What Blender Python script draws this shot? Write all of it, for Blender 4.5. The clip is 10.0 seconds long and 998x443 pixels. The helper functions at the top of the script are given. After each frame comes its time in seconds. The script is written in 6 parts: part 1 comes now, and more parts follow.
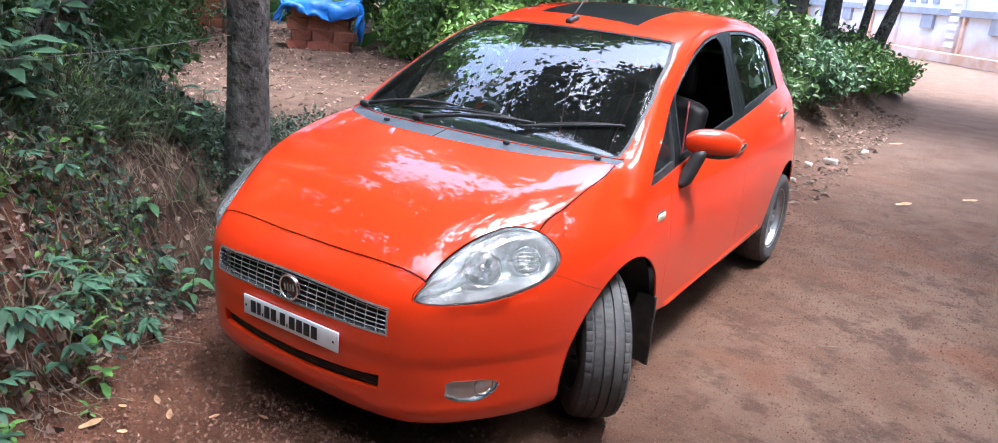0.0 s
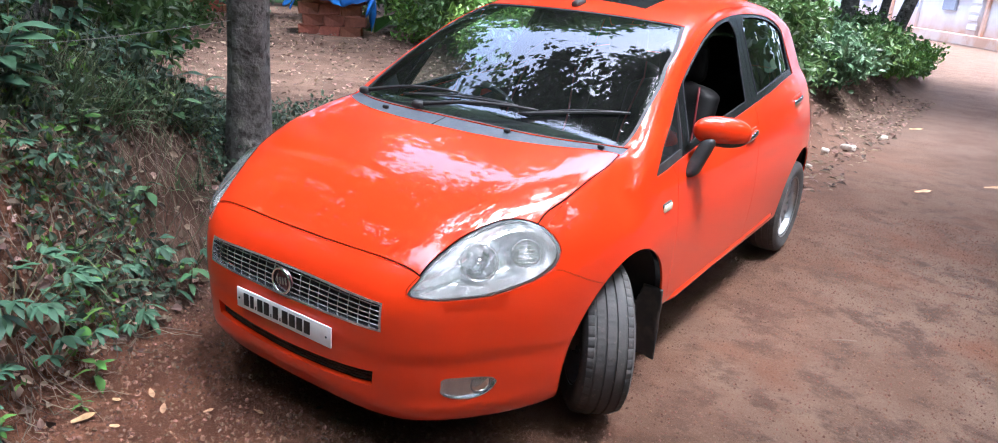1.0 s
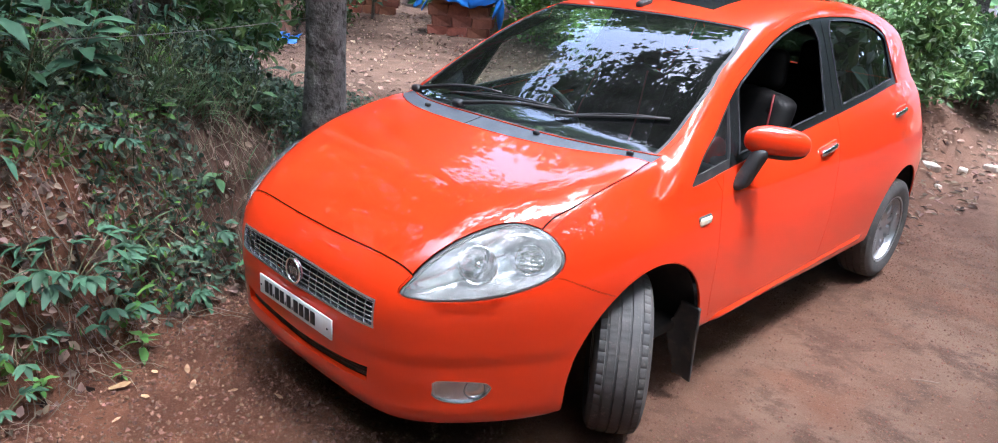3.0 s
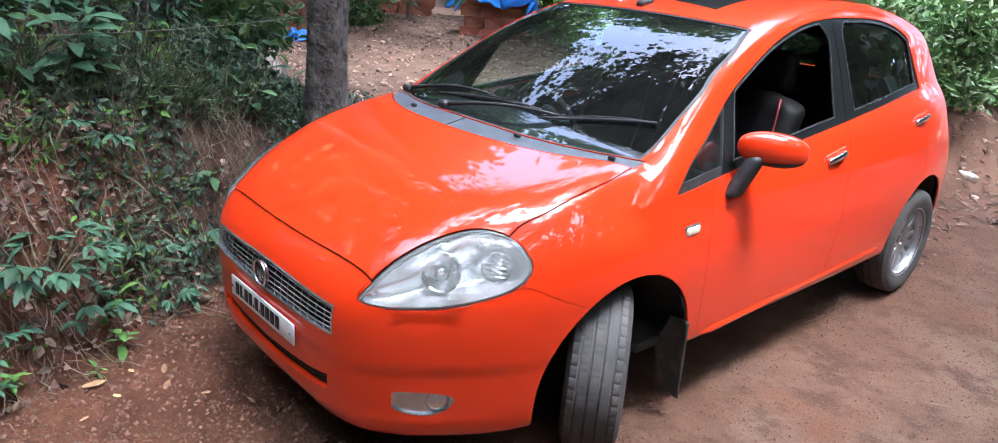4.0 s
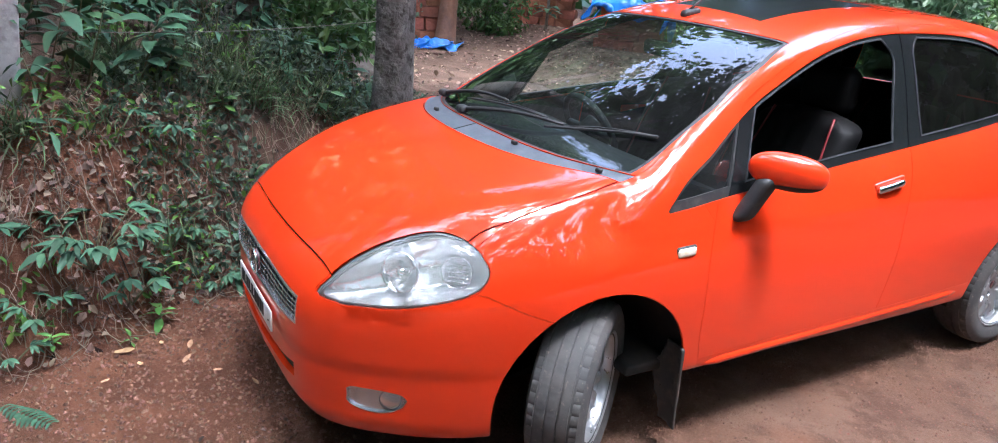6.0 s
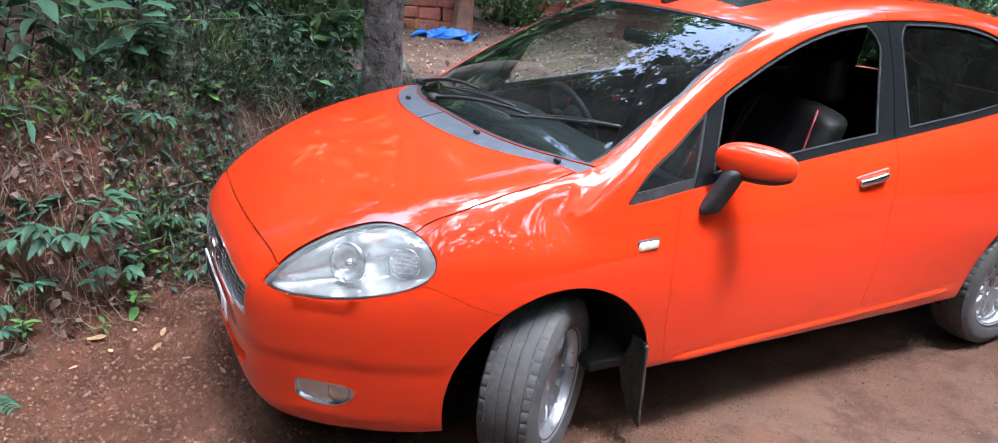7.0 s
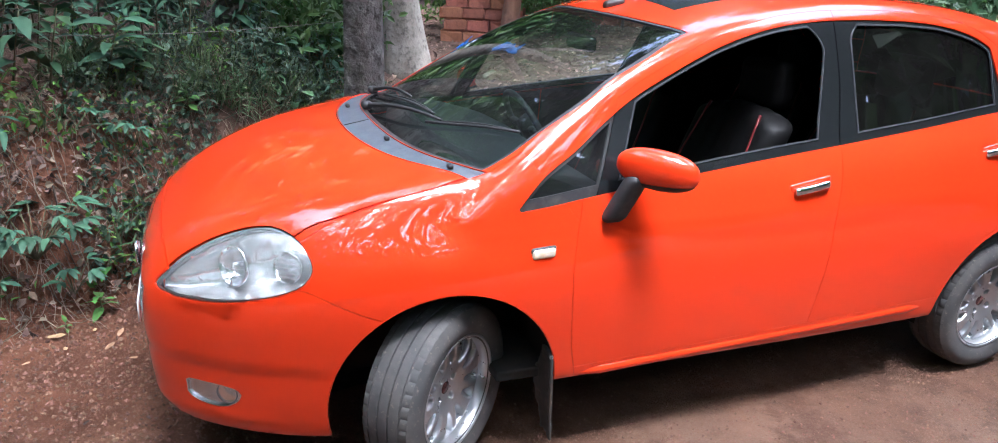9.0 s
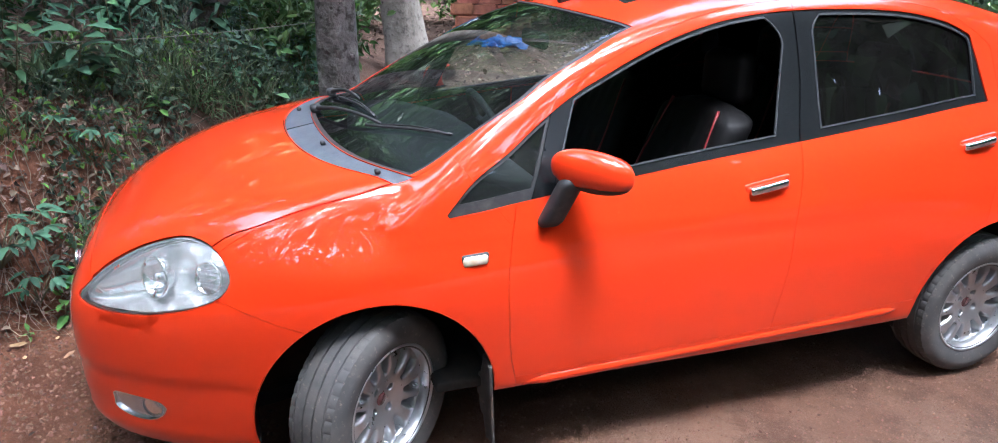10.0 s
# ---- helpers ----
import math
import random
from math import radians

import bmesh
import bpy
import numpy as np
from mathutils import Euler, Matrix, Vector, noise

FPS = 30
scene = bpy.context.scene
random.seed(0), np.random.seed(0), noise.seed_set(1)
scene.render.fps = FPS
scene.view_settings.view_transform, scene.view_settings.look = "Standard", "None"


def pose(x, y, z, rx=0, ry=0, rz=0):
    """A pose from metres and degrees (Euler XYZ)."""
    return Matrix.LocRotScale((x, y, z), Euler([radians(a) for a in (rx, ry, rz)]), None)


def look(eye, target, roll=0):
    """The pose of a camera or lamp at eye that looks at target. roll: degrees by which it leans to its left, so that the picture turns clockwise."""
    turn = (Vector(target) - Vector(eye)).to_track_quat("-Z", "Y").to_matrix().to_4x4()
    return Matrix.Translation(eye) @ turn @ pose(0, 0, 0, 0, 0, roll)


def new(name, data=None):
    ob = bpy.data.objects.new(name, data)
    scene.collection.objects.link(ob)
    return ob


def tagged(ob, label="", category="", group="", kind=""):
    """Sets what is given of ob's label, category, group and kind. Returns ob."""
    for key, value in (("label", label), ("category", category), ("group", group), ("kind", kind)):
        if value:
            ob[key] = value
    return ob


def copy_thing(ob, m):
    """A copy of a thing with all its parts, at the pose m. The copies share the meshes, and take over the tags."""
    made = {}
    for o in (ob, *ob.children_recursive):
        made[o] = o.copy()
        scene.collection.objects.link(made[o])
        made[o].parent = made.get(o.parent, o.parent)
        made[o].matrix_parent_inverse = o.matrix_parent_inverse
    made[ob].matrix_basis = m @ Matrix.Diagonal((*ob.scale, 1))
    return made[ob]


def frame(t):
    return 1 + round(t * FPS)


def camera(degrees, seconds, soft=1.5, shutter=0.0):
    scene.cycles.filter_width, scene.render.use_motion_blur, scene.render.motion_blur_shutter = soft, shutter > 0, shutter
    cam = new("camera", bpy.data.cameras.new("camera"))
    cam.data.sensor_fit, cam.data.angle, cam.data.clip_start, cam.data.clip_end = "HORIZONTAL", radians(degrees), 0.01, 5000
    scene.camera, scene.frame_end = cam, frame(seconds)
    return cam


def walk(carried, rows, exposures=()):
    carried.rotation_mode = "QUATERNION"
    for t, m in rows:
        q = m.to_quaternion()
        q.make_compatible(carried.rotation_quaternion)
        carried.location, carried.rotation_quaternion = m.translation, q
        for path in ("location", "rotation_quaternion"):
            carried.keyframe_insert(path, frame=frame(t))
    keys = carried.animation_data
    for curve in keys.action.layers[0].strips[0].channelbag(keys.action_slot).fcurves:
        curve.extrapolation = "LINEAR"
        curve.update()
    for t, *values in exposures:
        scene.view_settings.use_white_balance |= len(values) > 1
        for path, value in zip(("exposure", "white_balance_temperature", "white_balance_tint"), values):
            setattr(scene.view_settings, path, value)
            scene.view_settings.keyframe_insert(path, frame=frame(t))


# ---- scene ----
cam = camera(66.2, 10.0, soft=1.0)
PATH = [
    (0, (1.881, -2.577, 1.647), (0.865, -0.963, 1.044), 5.0),
    (0.5, (1.874, -2.523, 1.647), (0.854, -0.927, 1.006), 5.2),
    (1, (1.879, -2.469, 1.646), (0.839, -0.887, 1.003), 4.7),
    (1.5, (1.903, -2.41, 1.635), (0.848, -0.829, 1.014), 4.4),
    (2, (1.964, -2.344, 1.646), (0.791, -0.854, 1.011), 3.9),
    (2.5, (2.085, -2.244, 1.648), (0.802, -0.846, 1.017), 5.4),
    (2.7, (2.115, -2.214, 1.661), (0.823, -0.838, 0.999), 5.1),
    (3.8, (2.251, -1.939, 1.634), (0.867, -0.647, 0.988), 3.7),
    (4, (2.245, -1.912, 1.652), (0.858, -0.634, 0.986), 4.6),
    (4.5, (2.3, -1.801, 1.665), (0.859, -0.593, 0.983), 3.4),
    (5, (2.398, -1.668, 1.659), (0.823, -0.621, 1.01), 4.1),
    (5.5, (2.506, -1.554, 1.664), (0.908, -0.55, 1.002), 4.4),
    (6.8, (2.595, -1.257, 1.674), (0.94, -0.361, 0.996), 5.0),
    (7, (2.62, -1.21, 1.666), (0.97, -0.316, 0.974), 4.5),
    (7.5, (2.683, -1.094, 1.678), (0.983, -0.291, 0.997), 2.5),
    (8, (2.776, -0.916, 1.677), (1.043, -0.193, 0.989), 3.8),
    (8.5, (2.838, -0.798, 1.695), (1.104, -0.085, 0.999), 2.5),
    (9, (2.848, -0.664, 1.676), (1.102, 0.041, 1.002), 2.8),
    (9.5, (2.864, -0.496, 1.689), (1.114, 0.177, 0.994), 4.2),
    (10, (2.867, -0.338, 1.686), (1.095, 0.286, 0.998), 1.2),
]
walk(cam, [(t, look(eye, target, roll)) for t, eye, target, roll in PATH], exposures=[(0.0, 3.77, 5250, 9), (4.0, 3.80, 5200, 9), (10.0, 3.85, 5100, 8)])


# ---- light ----
world = bpy.data.worlds.new("sky")
scene.world = world
world.use_nodes = True
sky = world.node_tree.nodes.new("ShaderNodeTexSky")
sky.sky_type, sky.sun_disc = "NISHITA", False
sky.sun_elevation, sky.sun_rotation = radians(75), radians(80)
sky.air_density, sky.dust_density, sky.ozone_density = 0.6, 7.0, 0.0
world.node_tree.links.new(sky.outputs[0], world.node_tree.nodes["Background"].inputs[0])
world.node_tree.nodes["Background"].inputs[1].default_value = 0.15
sun = new("sun", bpy.data.lights.new("sun", "SUN"))
sun.data.energy, sun.data.angle, sun.data.color = 0.46, radians(12), (1.0, 0.95, 0.88)
sun.matrix_world = look((1.8, 0.3, 7.0), (0, 0, 0))


# ---- materials ----
def material(name, color, rough=0.5, metal=0.0, spots=(), bumps=(), coat=0.0, rough_spread=0.0, vary=0.0, random=0.0, transmit=0.0, sheen=0.0):
    """A surface with mottling: spots are (scale, detail, colour, low, high), bumps are (scale, detail, strength, distance)."""
    m = bpy.data.materials.new(name)
    m.use_nodes = True
    t = m.node_tree
    b = t.nodes["Principled BSDF"]
    at = t.nodes.new("ShaderNodeTexCoord").outputs["Object"]
    b.inputs["Roughness"].default_value, b.inputs["Metallic"].default_value = rough, metal
    b.inputs["Coat Weight"].default_value, b.inputs["Coat Roughness"].default_value = coat, 0.03
    b.inputs["Coat IOR"].default_value = 1.6
    b.inputs["Specular IOR Level"].default_value = 0.1 if coat > 0.9 else 0.5
    b.inputs["Transmission Weight"].default_value = transmit
    rgb = t.nodes.new("ShaderNodeRGB")
    rgb.outputs[0].default_value = (*color, 1)
    out = rgb.outputs[0]
    noise_out = None
    for scale, detail, tint, low, high in spots:
        n = t.nodes.new("ShaderNodeTexNoise")
        n.inputs["Scale"].default_value, n.inputs["Detail"].default_value, n.inputs["Roughness"].default_value = scale, detail, 0.6
        t.links.new(at, n.inputs["Vector"])
        r = t.nodes.new("ShaderNodeMapRange")
        r.inputs["From Min"].default_value, r.inputs["From Max"].default_value = low, high
        t.links.new(n.outputs["Fac"], r.inputs["Value"])
        mix = t.nodes.new("ShaderNodeMix")
        mix.data_type = "RGBA"
        t.links.new(r.outputs[0], mix.inputs[0])
        t.links.new(out, mix.inputs[6])
        mix.inputs[7].default_value = (*tint, 1)
        out, noise_out = mix.outputs[2], n.outputs["Fac"]
    if vary or random:
        source = t.nodes.new("ShaderNodeObjectInfo").outputs["Random"] if random else t.nodes.new("ShaderNodeNewGeometry").outputs["Random Per Island"]
        amount = random or vary
        r = t.nodes.new("ShaderNodeMapRange")
        r.inputs["To Min"].default_value, r.inputs["To Max"].default_value = 1 - amount, 1 + amount
        t.links.new(source, r.inputs["Value"])
        h = t.nodes.new("ShaderNodeHueSaturation")
        t.links.new(out, h.inputs["Color"])
        t.links.new(r.outputs[0], h.inputs["Value"])
        r2 = t.nodes.new("ShaderNodeMapRange")
        r2.inputs["To Min"].default_value, r2.inputs["To Max"].default_value = 0.5 - 0.05 * amount, 0.5 + 0.04 * amount
        wave = t.nodes.new("ShaderNodeMath")
        wave.operation = "FRACT"
        times = t.nodes.new("ShaderNodeMath")
        times.operation, times.inputs[1].default_value = "MULTIPLY", 7.3
        t.links.new(source, times.inputs[0])
        t.links.new(times.outputs[0], wave.inputs[0])
        t.links.new(wave.outputs[0], r2.inputs["Value"])
        t.links.new(r2.outputs[0], h.inputs["Hue"])
        out = h.outputs[0]
    t.links.new(out, b.inputs["Base Color"])
    if rough_spread and noise_out:
        r = t.nodes.new("ShaderNodeMapRange")
        r.inputs["From Min"].default_value, r.inputs["From Max"].default_value = 0.35, 0.65
        r.inputs["To Min"].default_value, r.inputs["To Max"].default_value = max(0.02, rough - rough_spread), min(1, rough + rough_spread)
        t.links.new(noise_out, r.inputs["Value"])
        t.links.new(r.outputs[0], b.inputs["Roughness"])
    last = None
    for scale, detail, strength, distance in bumps:
        n = t.nodes.new("ShaderNodeTexNoise")
        n.inputs["Scale"].default_value, n.inputs["Detail"].default_value = scale, detail
        t.links.new(at, n.inputs["Vector"])
        bp = t.nodes.new("ShaderNodeBump")
        bp.inputs["Strength"].default_value, bp.inputs["Distance"].default_value = strength, distance
        t.links.new(n.outputs["Fac"], bp.inputs["Height"])
        if last:
            t.links.new(last, bp.inputs["Normal"])
        last = bp.outputs[0]
    if last:
        t.links.new(last, b.inputs["Normal"])
    return m


def glass(name, tint, gloss=0.02, haze=0.0, haze_color=(0.6, 0.6, 0.6)):
    """A thin pane: it lets light through, tinted, and mirrors by Fresnel."""
    m = bpy.data.materials.new(name)
    m.use_nodes = True
    t = m.node_tree
    t.nodes.remove(t.nodes["Principled BSDF"])
    clear, shine, mix, fres = (t.nodes.new(n) for n in ("ShaderNodeBsdfTransparent", "ShaderNodeBsdfGlossy", "ShaderNodeMixShader", "ShaderNodeFresnel"))
    clear.inputs[0].default_value = (*tint, 1)
    shine.inputs["Roughness"].default_value = gloss
    fres.inputs[0].default_value = 1.52
    base = clear.outputs[0]
    if haze:
        dust, mix0 = t.nodes.new("ShaderNodeBsdfDiffuse"), t.nodes.new("ShaderNodeMixShader")
        dust.inputs[0].default_value = (*haze_color, 1)
        n = t.nodes.new("ShaderNodeTexNoise")
        n.inputs["Scale"].default_value, n.inputs["Detail"].default_value = 9.0, 6.0
        r = t.nodes.new("ShaderNodeMapRange")
        r.inputs["From Min"].default_value, r.inputs["From Max"].default_value = 0.3, 0.75
        r.inputs["To Min"].default_value, r.inputs["To Max"].default_value = haze * 0.5, haze * 1.5
        t.links.new(t.nodes.new("ShaderNodeTexCoord").outputs["Object"], n.inputs["Vector"])
        t.links.new(n.outputs["Fac"], r.inputs["Value"])
        t.links.new(r.outputs[0], mix0.inputs[0])
        t.links.new(clear.outputs[0], mix0.inputs[1])
        t.links.new(dust.outputs[0], mix0.inputs[2])
        base = mix0.outputs[0]
    double = t.nodes.new("ShaderNodeMath")
    double.operation, double.inputs[1].default_value, double.use_clamp = "MULTIPLY", 1.6, True
    t.links.new(fres.outputs[0], double.inputs[0])
    t.links.new(double.outputs[0], mix.inputs[0])
    t.links.new(base, mix.inputs[1])
    t.links.new(shine.outputs[0], mix.inputs[2])
    t.links.new(mix.outputs[0], t.nodes["Material Output"].inputs[0])
    return m


RED = material("orange_red_paint", (0.74, 0.038, 0.0034), 0.32, coat=1.0, spots=[(3, 5, (0.72, 0.041, 0.0038), 0.4, 0.75), (40, 4, (0.66, 0.06, 0.02), 0.68, 0.9)], bumps=[(600, 2, 0.02, 0.0005)])
BLACK_GLOSS = material("black_trim", (0.010, 0.011, 0.012), 0.22, spots=[(8, 5, (0.016, 0.017, 0.018), 0.5, 0.8)])
RUBBER = material("black_rubber", (0.02, 0.02, 0.021), 0.6, spots=[(25, 5, (0.05, 0.047, 0.043), 0.5, 0.8)])
SEAL = material("grey_window_seal", (0.045, 0.047, 0.05), 0.25, spots=[(25, 5, (0.08, 0.08, 0.08), 0.5, 0.8)])
COWL_GREY = material("faded_grey_plastic", (0.058, 0.067, 0.082), 0.6, spots=[(14, 6, (0.085, 0.094, 0.11), 0.4, 0.7), (90, 3, (0.04, 0.046, 0.055), 0.55, 0.8)], bumps=[(400, 3, 0.15, 0.001)])
UNDER = material("dark_underbody", (0.012, 0.011, 0.010), 0.9, spots=[(8, 5, (0.03, 0.022, 0.016), 0.5, 0.7)])
TYRE = material("dusty_tyre_rubber", (0.060, 0.059, 0.058), 0.75, spots=[(9, 6, (0.10, 0.093, 0.086), 0.42, 0.72), (60, 4, (0.23, 0.19, 0.155), 0.6, 0.85)], bumps=[(150, 4, 0.25, 0.002)])
ALLOY = material("silver_alloy", (0.46, 0.47, 0.485), 0.36, metal=0.8, spots=[(20, 5, (0.42, 0.40, 0.38), 0.5, 0.8)], rough_spread=0.1)
ALLOY_DARK = material("grey_alloy", (0.22, 0.22, 0.23), 0.45, metal=0.6, spots=[(20, 5, (0.16, 0.14, 0.12), 0.5, 0.8)])
CHROME = material("chrome", (0.85, 0.85, 0.86), 0.08, metal=1.0, spots=[(30, 4, (0.7, 0.7, 0.7), 0.5, 0.8)])
SATIN = material("satin_silver_plastic", (0.66, 0.67, 0.69), 0.22, metal=0.85, spots=[(30, 4, (0.42, 0.42, 0.43), 0.5, 0.8)])
REFLECTOR = material("lamp_reflector", (0.74, 0.75, 0.76), 0.10, metal=1.0, spots=[(12, 4, (0.72, 0.73, 0.74), 0.5, 0.8)])
LAMP_HOUSING = material("lamp_housing", (0.88, 0.90, 0.90), 0.20, metal=0.75, spots=[(12, 4, (0.45, 0.46, 0.47), 0.5, 0.8)])
PLATE_WHITE = material("white_plate", (0.78, 0.78, 0.77), 0.4, spots=[(20, 5, (0.68, 0.66, 0.62), 0.5, 0.8)])
INK = material("black_ink", (0.012, 0.012, 0.013), 0.5)
LEATHER = material("black_leather", (0.003, 0.0028, 0.003), 0.6, spots=[(12, 5, (0.006, 0.0055, 0.0055), 0.5, 0.75)], bumps=[(120, 4, 0.3, 0.002)])
LEATHER.node_tree.nodes["Principled BSDF"].inputs["Specular IOR Level"].default_value = 0.2
PIPING = material("red_piping", (0.14, 0.006, 0.008), 0.5, spots=[(30, 4, (0.09, 0.005, 0.006), 0.5, 0.8)])
DASH = material("dark_grey_dashboard", (0.014, 0.017, 0.018), 0.65, spots=[(30, 4, (0.020, 0.023, 0.025), 0.5, 0.8)], bumps=[(300, 3, 0.2, 0.001)])
AMBER = material("pale_amber_lens", (0.75, 0.62, 0.42), 0.15, spots=[(60, 4, (0.8, 0.74, 0.62), 0.4, 0.7)], coat=0.5)
BADGE = material("dark_red_enamel", (0.09, 0.03, 0.035), 0.25, spots=[(60, 4, (0.14, 0.1, 0.1), 0.5, 0.8)], coat=0.6)
SCREEN_GLASS = glass("windscreen_glass", (0.48, 0.58, 0.57), 0.006, 0.012, (0.5, 0.50, 0.48))
TINTED = glass("tinted_glass", (0.10, 0.11, 0.12), 0.012, 0.01, (0.5, 0.48, 0.44))
CLEAR = glass("side_glass", (0.55, 0.6, 0.58), 0.01, 0.02)
LENS = glass("hazed_lamp_lens", (0.96, 0.97, 0.97), 0.012, 0.17, (0.82, 0.85, 0.83))
FLAP = material("dusty_mudflap", (0.04, 0.035, 0.031), 0.8, spots=[(15, 6, (0.09, 0.066, 0.05), 0.45, 0.7)], bumps=[(80, 4, 0.3, 0.002)])


# ---- building tools ----
def part(name, bm, mat_, parent=None, label="", smooth=True):
    """Links a bmesh, or a (points, faces) pair, as one mesh object under a thing or a part."""
    d = bpy.data.meshes.new(name)
    if isinstance(bm, tuple):
        faces = plain(bm[1]) if isinstance(bm[1], np.ndarray) and (bm[1] < 0).any() else bm[1].tolist() if isinstance(bm[1], np.ndarray) else bm[1]
        d.from_pydata(np.asarray(bm[0], float).tolist(), [], faces)
        normals = bm[2] if len(bm) > 2 else None
    else:
        bm.to_mesh(d)
        bm.free()
        normals = None
    d.materials.append(mat_)
    if smooth:
        d.shade_smooth()
    if normals is not None:
        d.normals_split_custom_set_from_vertices([tuple(map(float, n)) for n in normals])
    ob = new(name, d)
    if parent:
        ob.parent = parent
    return tagged(ob, label)


def thing(name, label, category, group="", kind="", at=None):
    ob = tagged(new(name), label, category, group, kind)
    if at is not None:
        ob.matrix_world = at
    return ob


def surface_net(field, low, high, step, rounds=4):
    """A quad mesh on the zero surface of a field that is positive inside."""
    low, high = np.array(low, float), np.array(high, float)
    n = np.ceil((high - low) / step).astype(int) + 1
    axes = [low[i] + step * np.arange(n[i]) for i in range(3)]
    grid = field(*np.meshgrid(*axes, indexing="ij"))
    inside = grid > 0
    cells = tuple(n - 1)
    count = np.zeros(cells, int)
    for i in (0, 1):
        for j in (0, 1):
            for k in (0, 1):
                count += inside[i : i + cells[0], j : j + cells[1], k : k + cells[2]]
    mixed = (count > 0) & (count < 8)
    index = np.full(cells, -1)
    index[mixed] = np.arange(mixed.sum())
    p = low + step * (np.argwhere(mixed) + 0.5)
    e = 1e-4
    for _ in range(rounds):
        f = field(*p.T)
        g = np.stack([(field(*(p + e * d).T) - field(*(p - e * d).T)) / (2 * e) for d in np.eye(3)], 1)
        move = -f[:, None] * g / np.maximum((g**2).sum(1), 0.05)[:, None]
        size = np.linalg.norm(move, axis=1)[:, None]
        p = p + move * np.minimum(1, 0.6 * step / np.maximum(size, 1e-9))
    faces = []
    for ax in range(3):
        b, c = (ax + 1) % 3, (ax + 2) % 3
        lo = [slice(None)] * 3
        hi = [slice(None)] * 3
        lo[ax], hi[ax] = slice(0, -1), slice(1, None)
        s0, s1 = inside[tuple(lo)], inside[tuple(hi)]
        at = np.argwhere(s0 != s1)
        at = at[(at[:, b] > 0) & (at[:, c] > 0) & (at[:, b] < n[b] - 1) & (at[:, c] < n[c] - 1)]
        flip = s0[tuple(at.T)]
        ids = []
        for db, dc in ((1, 1), (0, 1), (0, 0), (1, 0)):
            q = at.copy()
            q[:, b] -= db
            q[:, c] -= dc
            ids.append(index[tuple(q.T)])
        quad = np.stack(ids, 1)
        quad[~flip] = quad[~flip][:, ::-1]
        faces.append(quad)
    return p, np.concatenate(faces)



def keep(m, d):
    """The part of a mesh where the values d at its points are positive, cut cleanly along zero. Short faces are padded with -1."""
    v, f = m[0], np.asarray(m[1])
    if not len(f):
        return v, f
    pad = f < 0
    pos = (d > 0)[f] & ~pad
    whole = (pos | pad).all(1)
    mixed = pos.any(1) & ~whole
    extra, made, rings = [], {}, []
    for poly in f[mixed].tolist():
        poly = [i for i in poly if i >= 0]
        ring = []
        for i, j in zip(poly, poly[1:] + poly[:1]):
            if d[i] > 0:
                ring.append(i)
            if (d[i] > 0) != (d[j] > 0):
                key = (i, j) if i < j else (j, i)
                if key not in made:
                    s = d[key[0]] / (d[key[0]] - d[key[1]])
                    made[key] = len(v) + len(extra)
                    extra.append(v[key[0]] + s * (v[key[1]] - v[key[0]]))
                ring.append(made[key])
        if len(ring) > 2:
            rings.append(ring)
    wide = max([f.shape[1]] + [len(r) for r in rings])
    parts = [np.pad(f[whole], ((0, 0), (0, wide - f.shape[1])), constant_values=-1)]
    if rings:
        parts.append(np.array([r + [-1] * (wide - len(r)) for r in rings]))
    faces = np.concatenate(parts)
    v = np.concatenate([v, np.array(extra)]) if extra else v
    used = np.unique(faces[faces >= 0])
    index = np.full(len(v) + 1, -1)
    index[used] = np.arange(len(used))
    return v[used], np.where(faces >= 0, index[faces], -1)


def plain(f):
    return [[i for i in q if i >= 0] for q in np.asarray(f).tolist()] if len(f) else []


def slope(field, p, e=1e-4):
    g = np.stack([field(*(p + e * d).T) - field(*(p - e * d).T) for d in np.eye(3)], 1)
    return -g / np.maximum(np.linalg.norm(g, axis=1), 1e-12)[:, None]


def skin(m, field, sink=0.0, edge=0.008):
    """A panel: its points, faces and normals, sunk by some metres, its rim turned inwards by edge."""
    v, f = m[0], plain(m[1])
    n = slope(field, v)
    v = v - sink * n
    if not edge:
        return v, f, n
    count = {}
    for q in f:
        for i, j in zip(q, q[1:] + [q[0]]):
            count[(i, j)] = count.get((i, j), 0) + 1
    rim = [k for k in count if (k[1], k[0]) not in count]
    pts, nor, faces = [], [], list(f)
    base = len(v)
    for i, j in rim:
        out = np.cross(v[j] - v[i], n[i])
        out = out / max(np.linalg.norm(out), 1e-9)
        k = base + len(pts)
        pts += [v[i], v[i] - edge * n[i], v[j] - edge * n[j], v[j]]
        nor += [out] * 4
        faces.append([k, k + 1, k + 2, k + 3])
    return np.concatenate([v, np.array(pts)]) if pts else v, faces, np.concatenate([n, np.array(nor)]) if nor else n


def box_mesh(low, high, bevel=0.0, segments=2):
    bm = bmesh.new()
    bmesh.ops.create_cube(bm, size=1)
    for p in bm.verts:
        p.co = Vector([(low[i] + high[i]) / 2 + p.co[i] * (high[i] - low[i]) for i in range(3)])
    if bevel:
        bmesh.ops.bevel(bm, geom=bm.edges[:], offset=bevel, segments=segments, affect="EDGES", profile=0.5)
    return bm


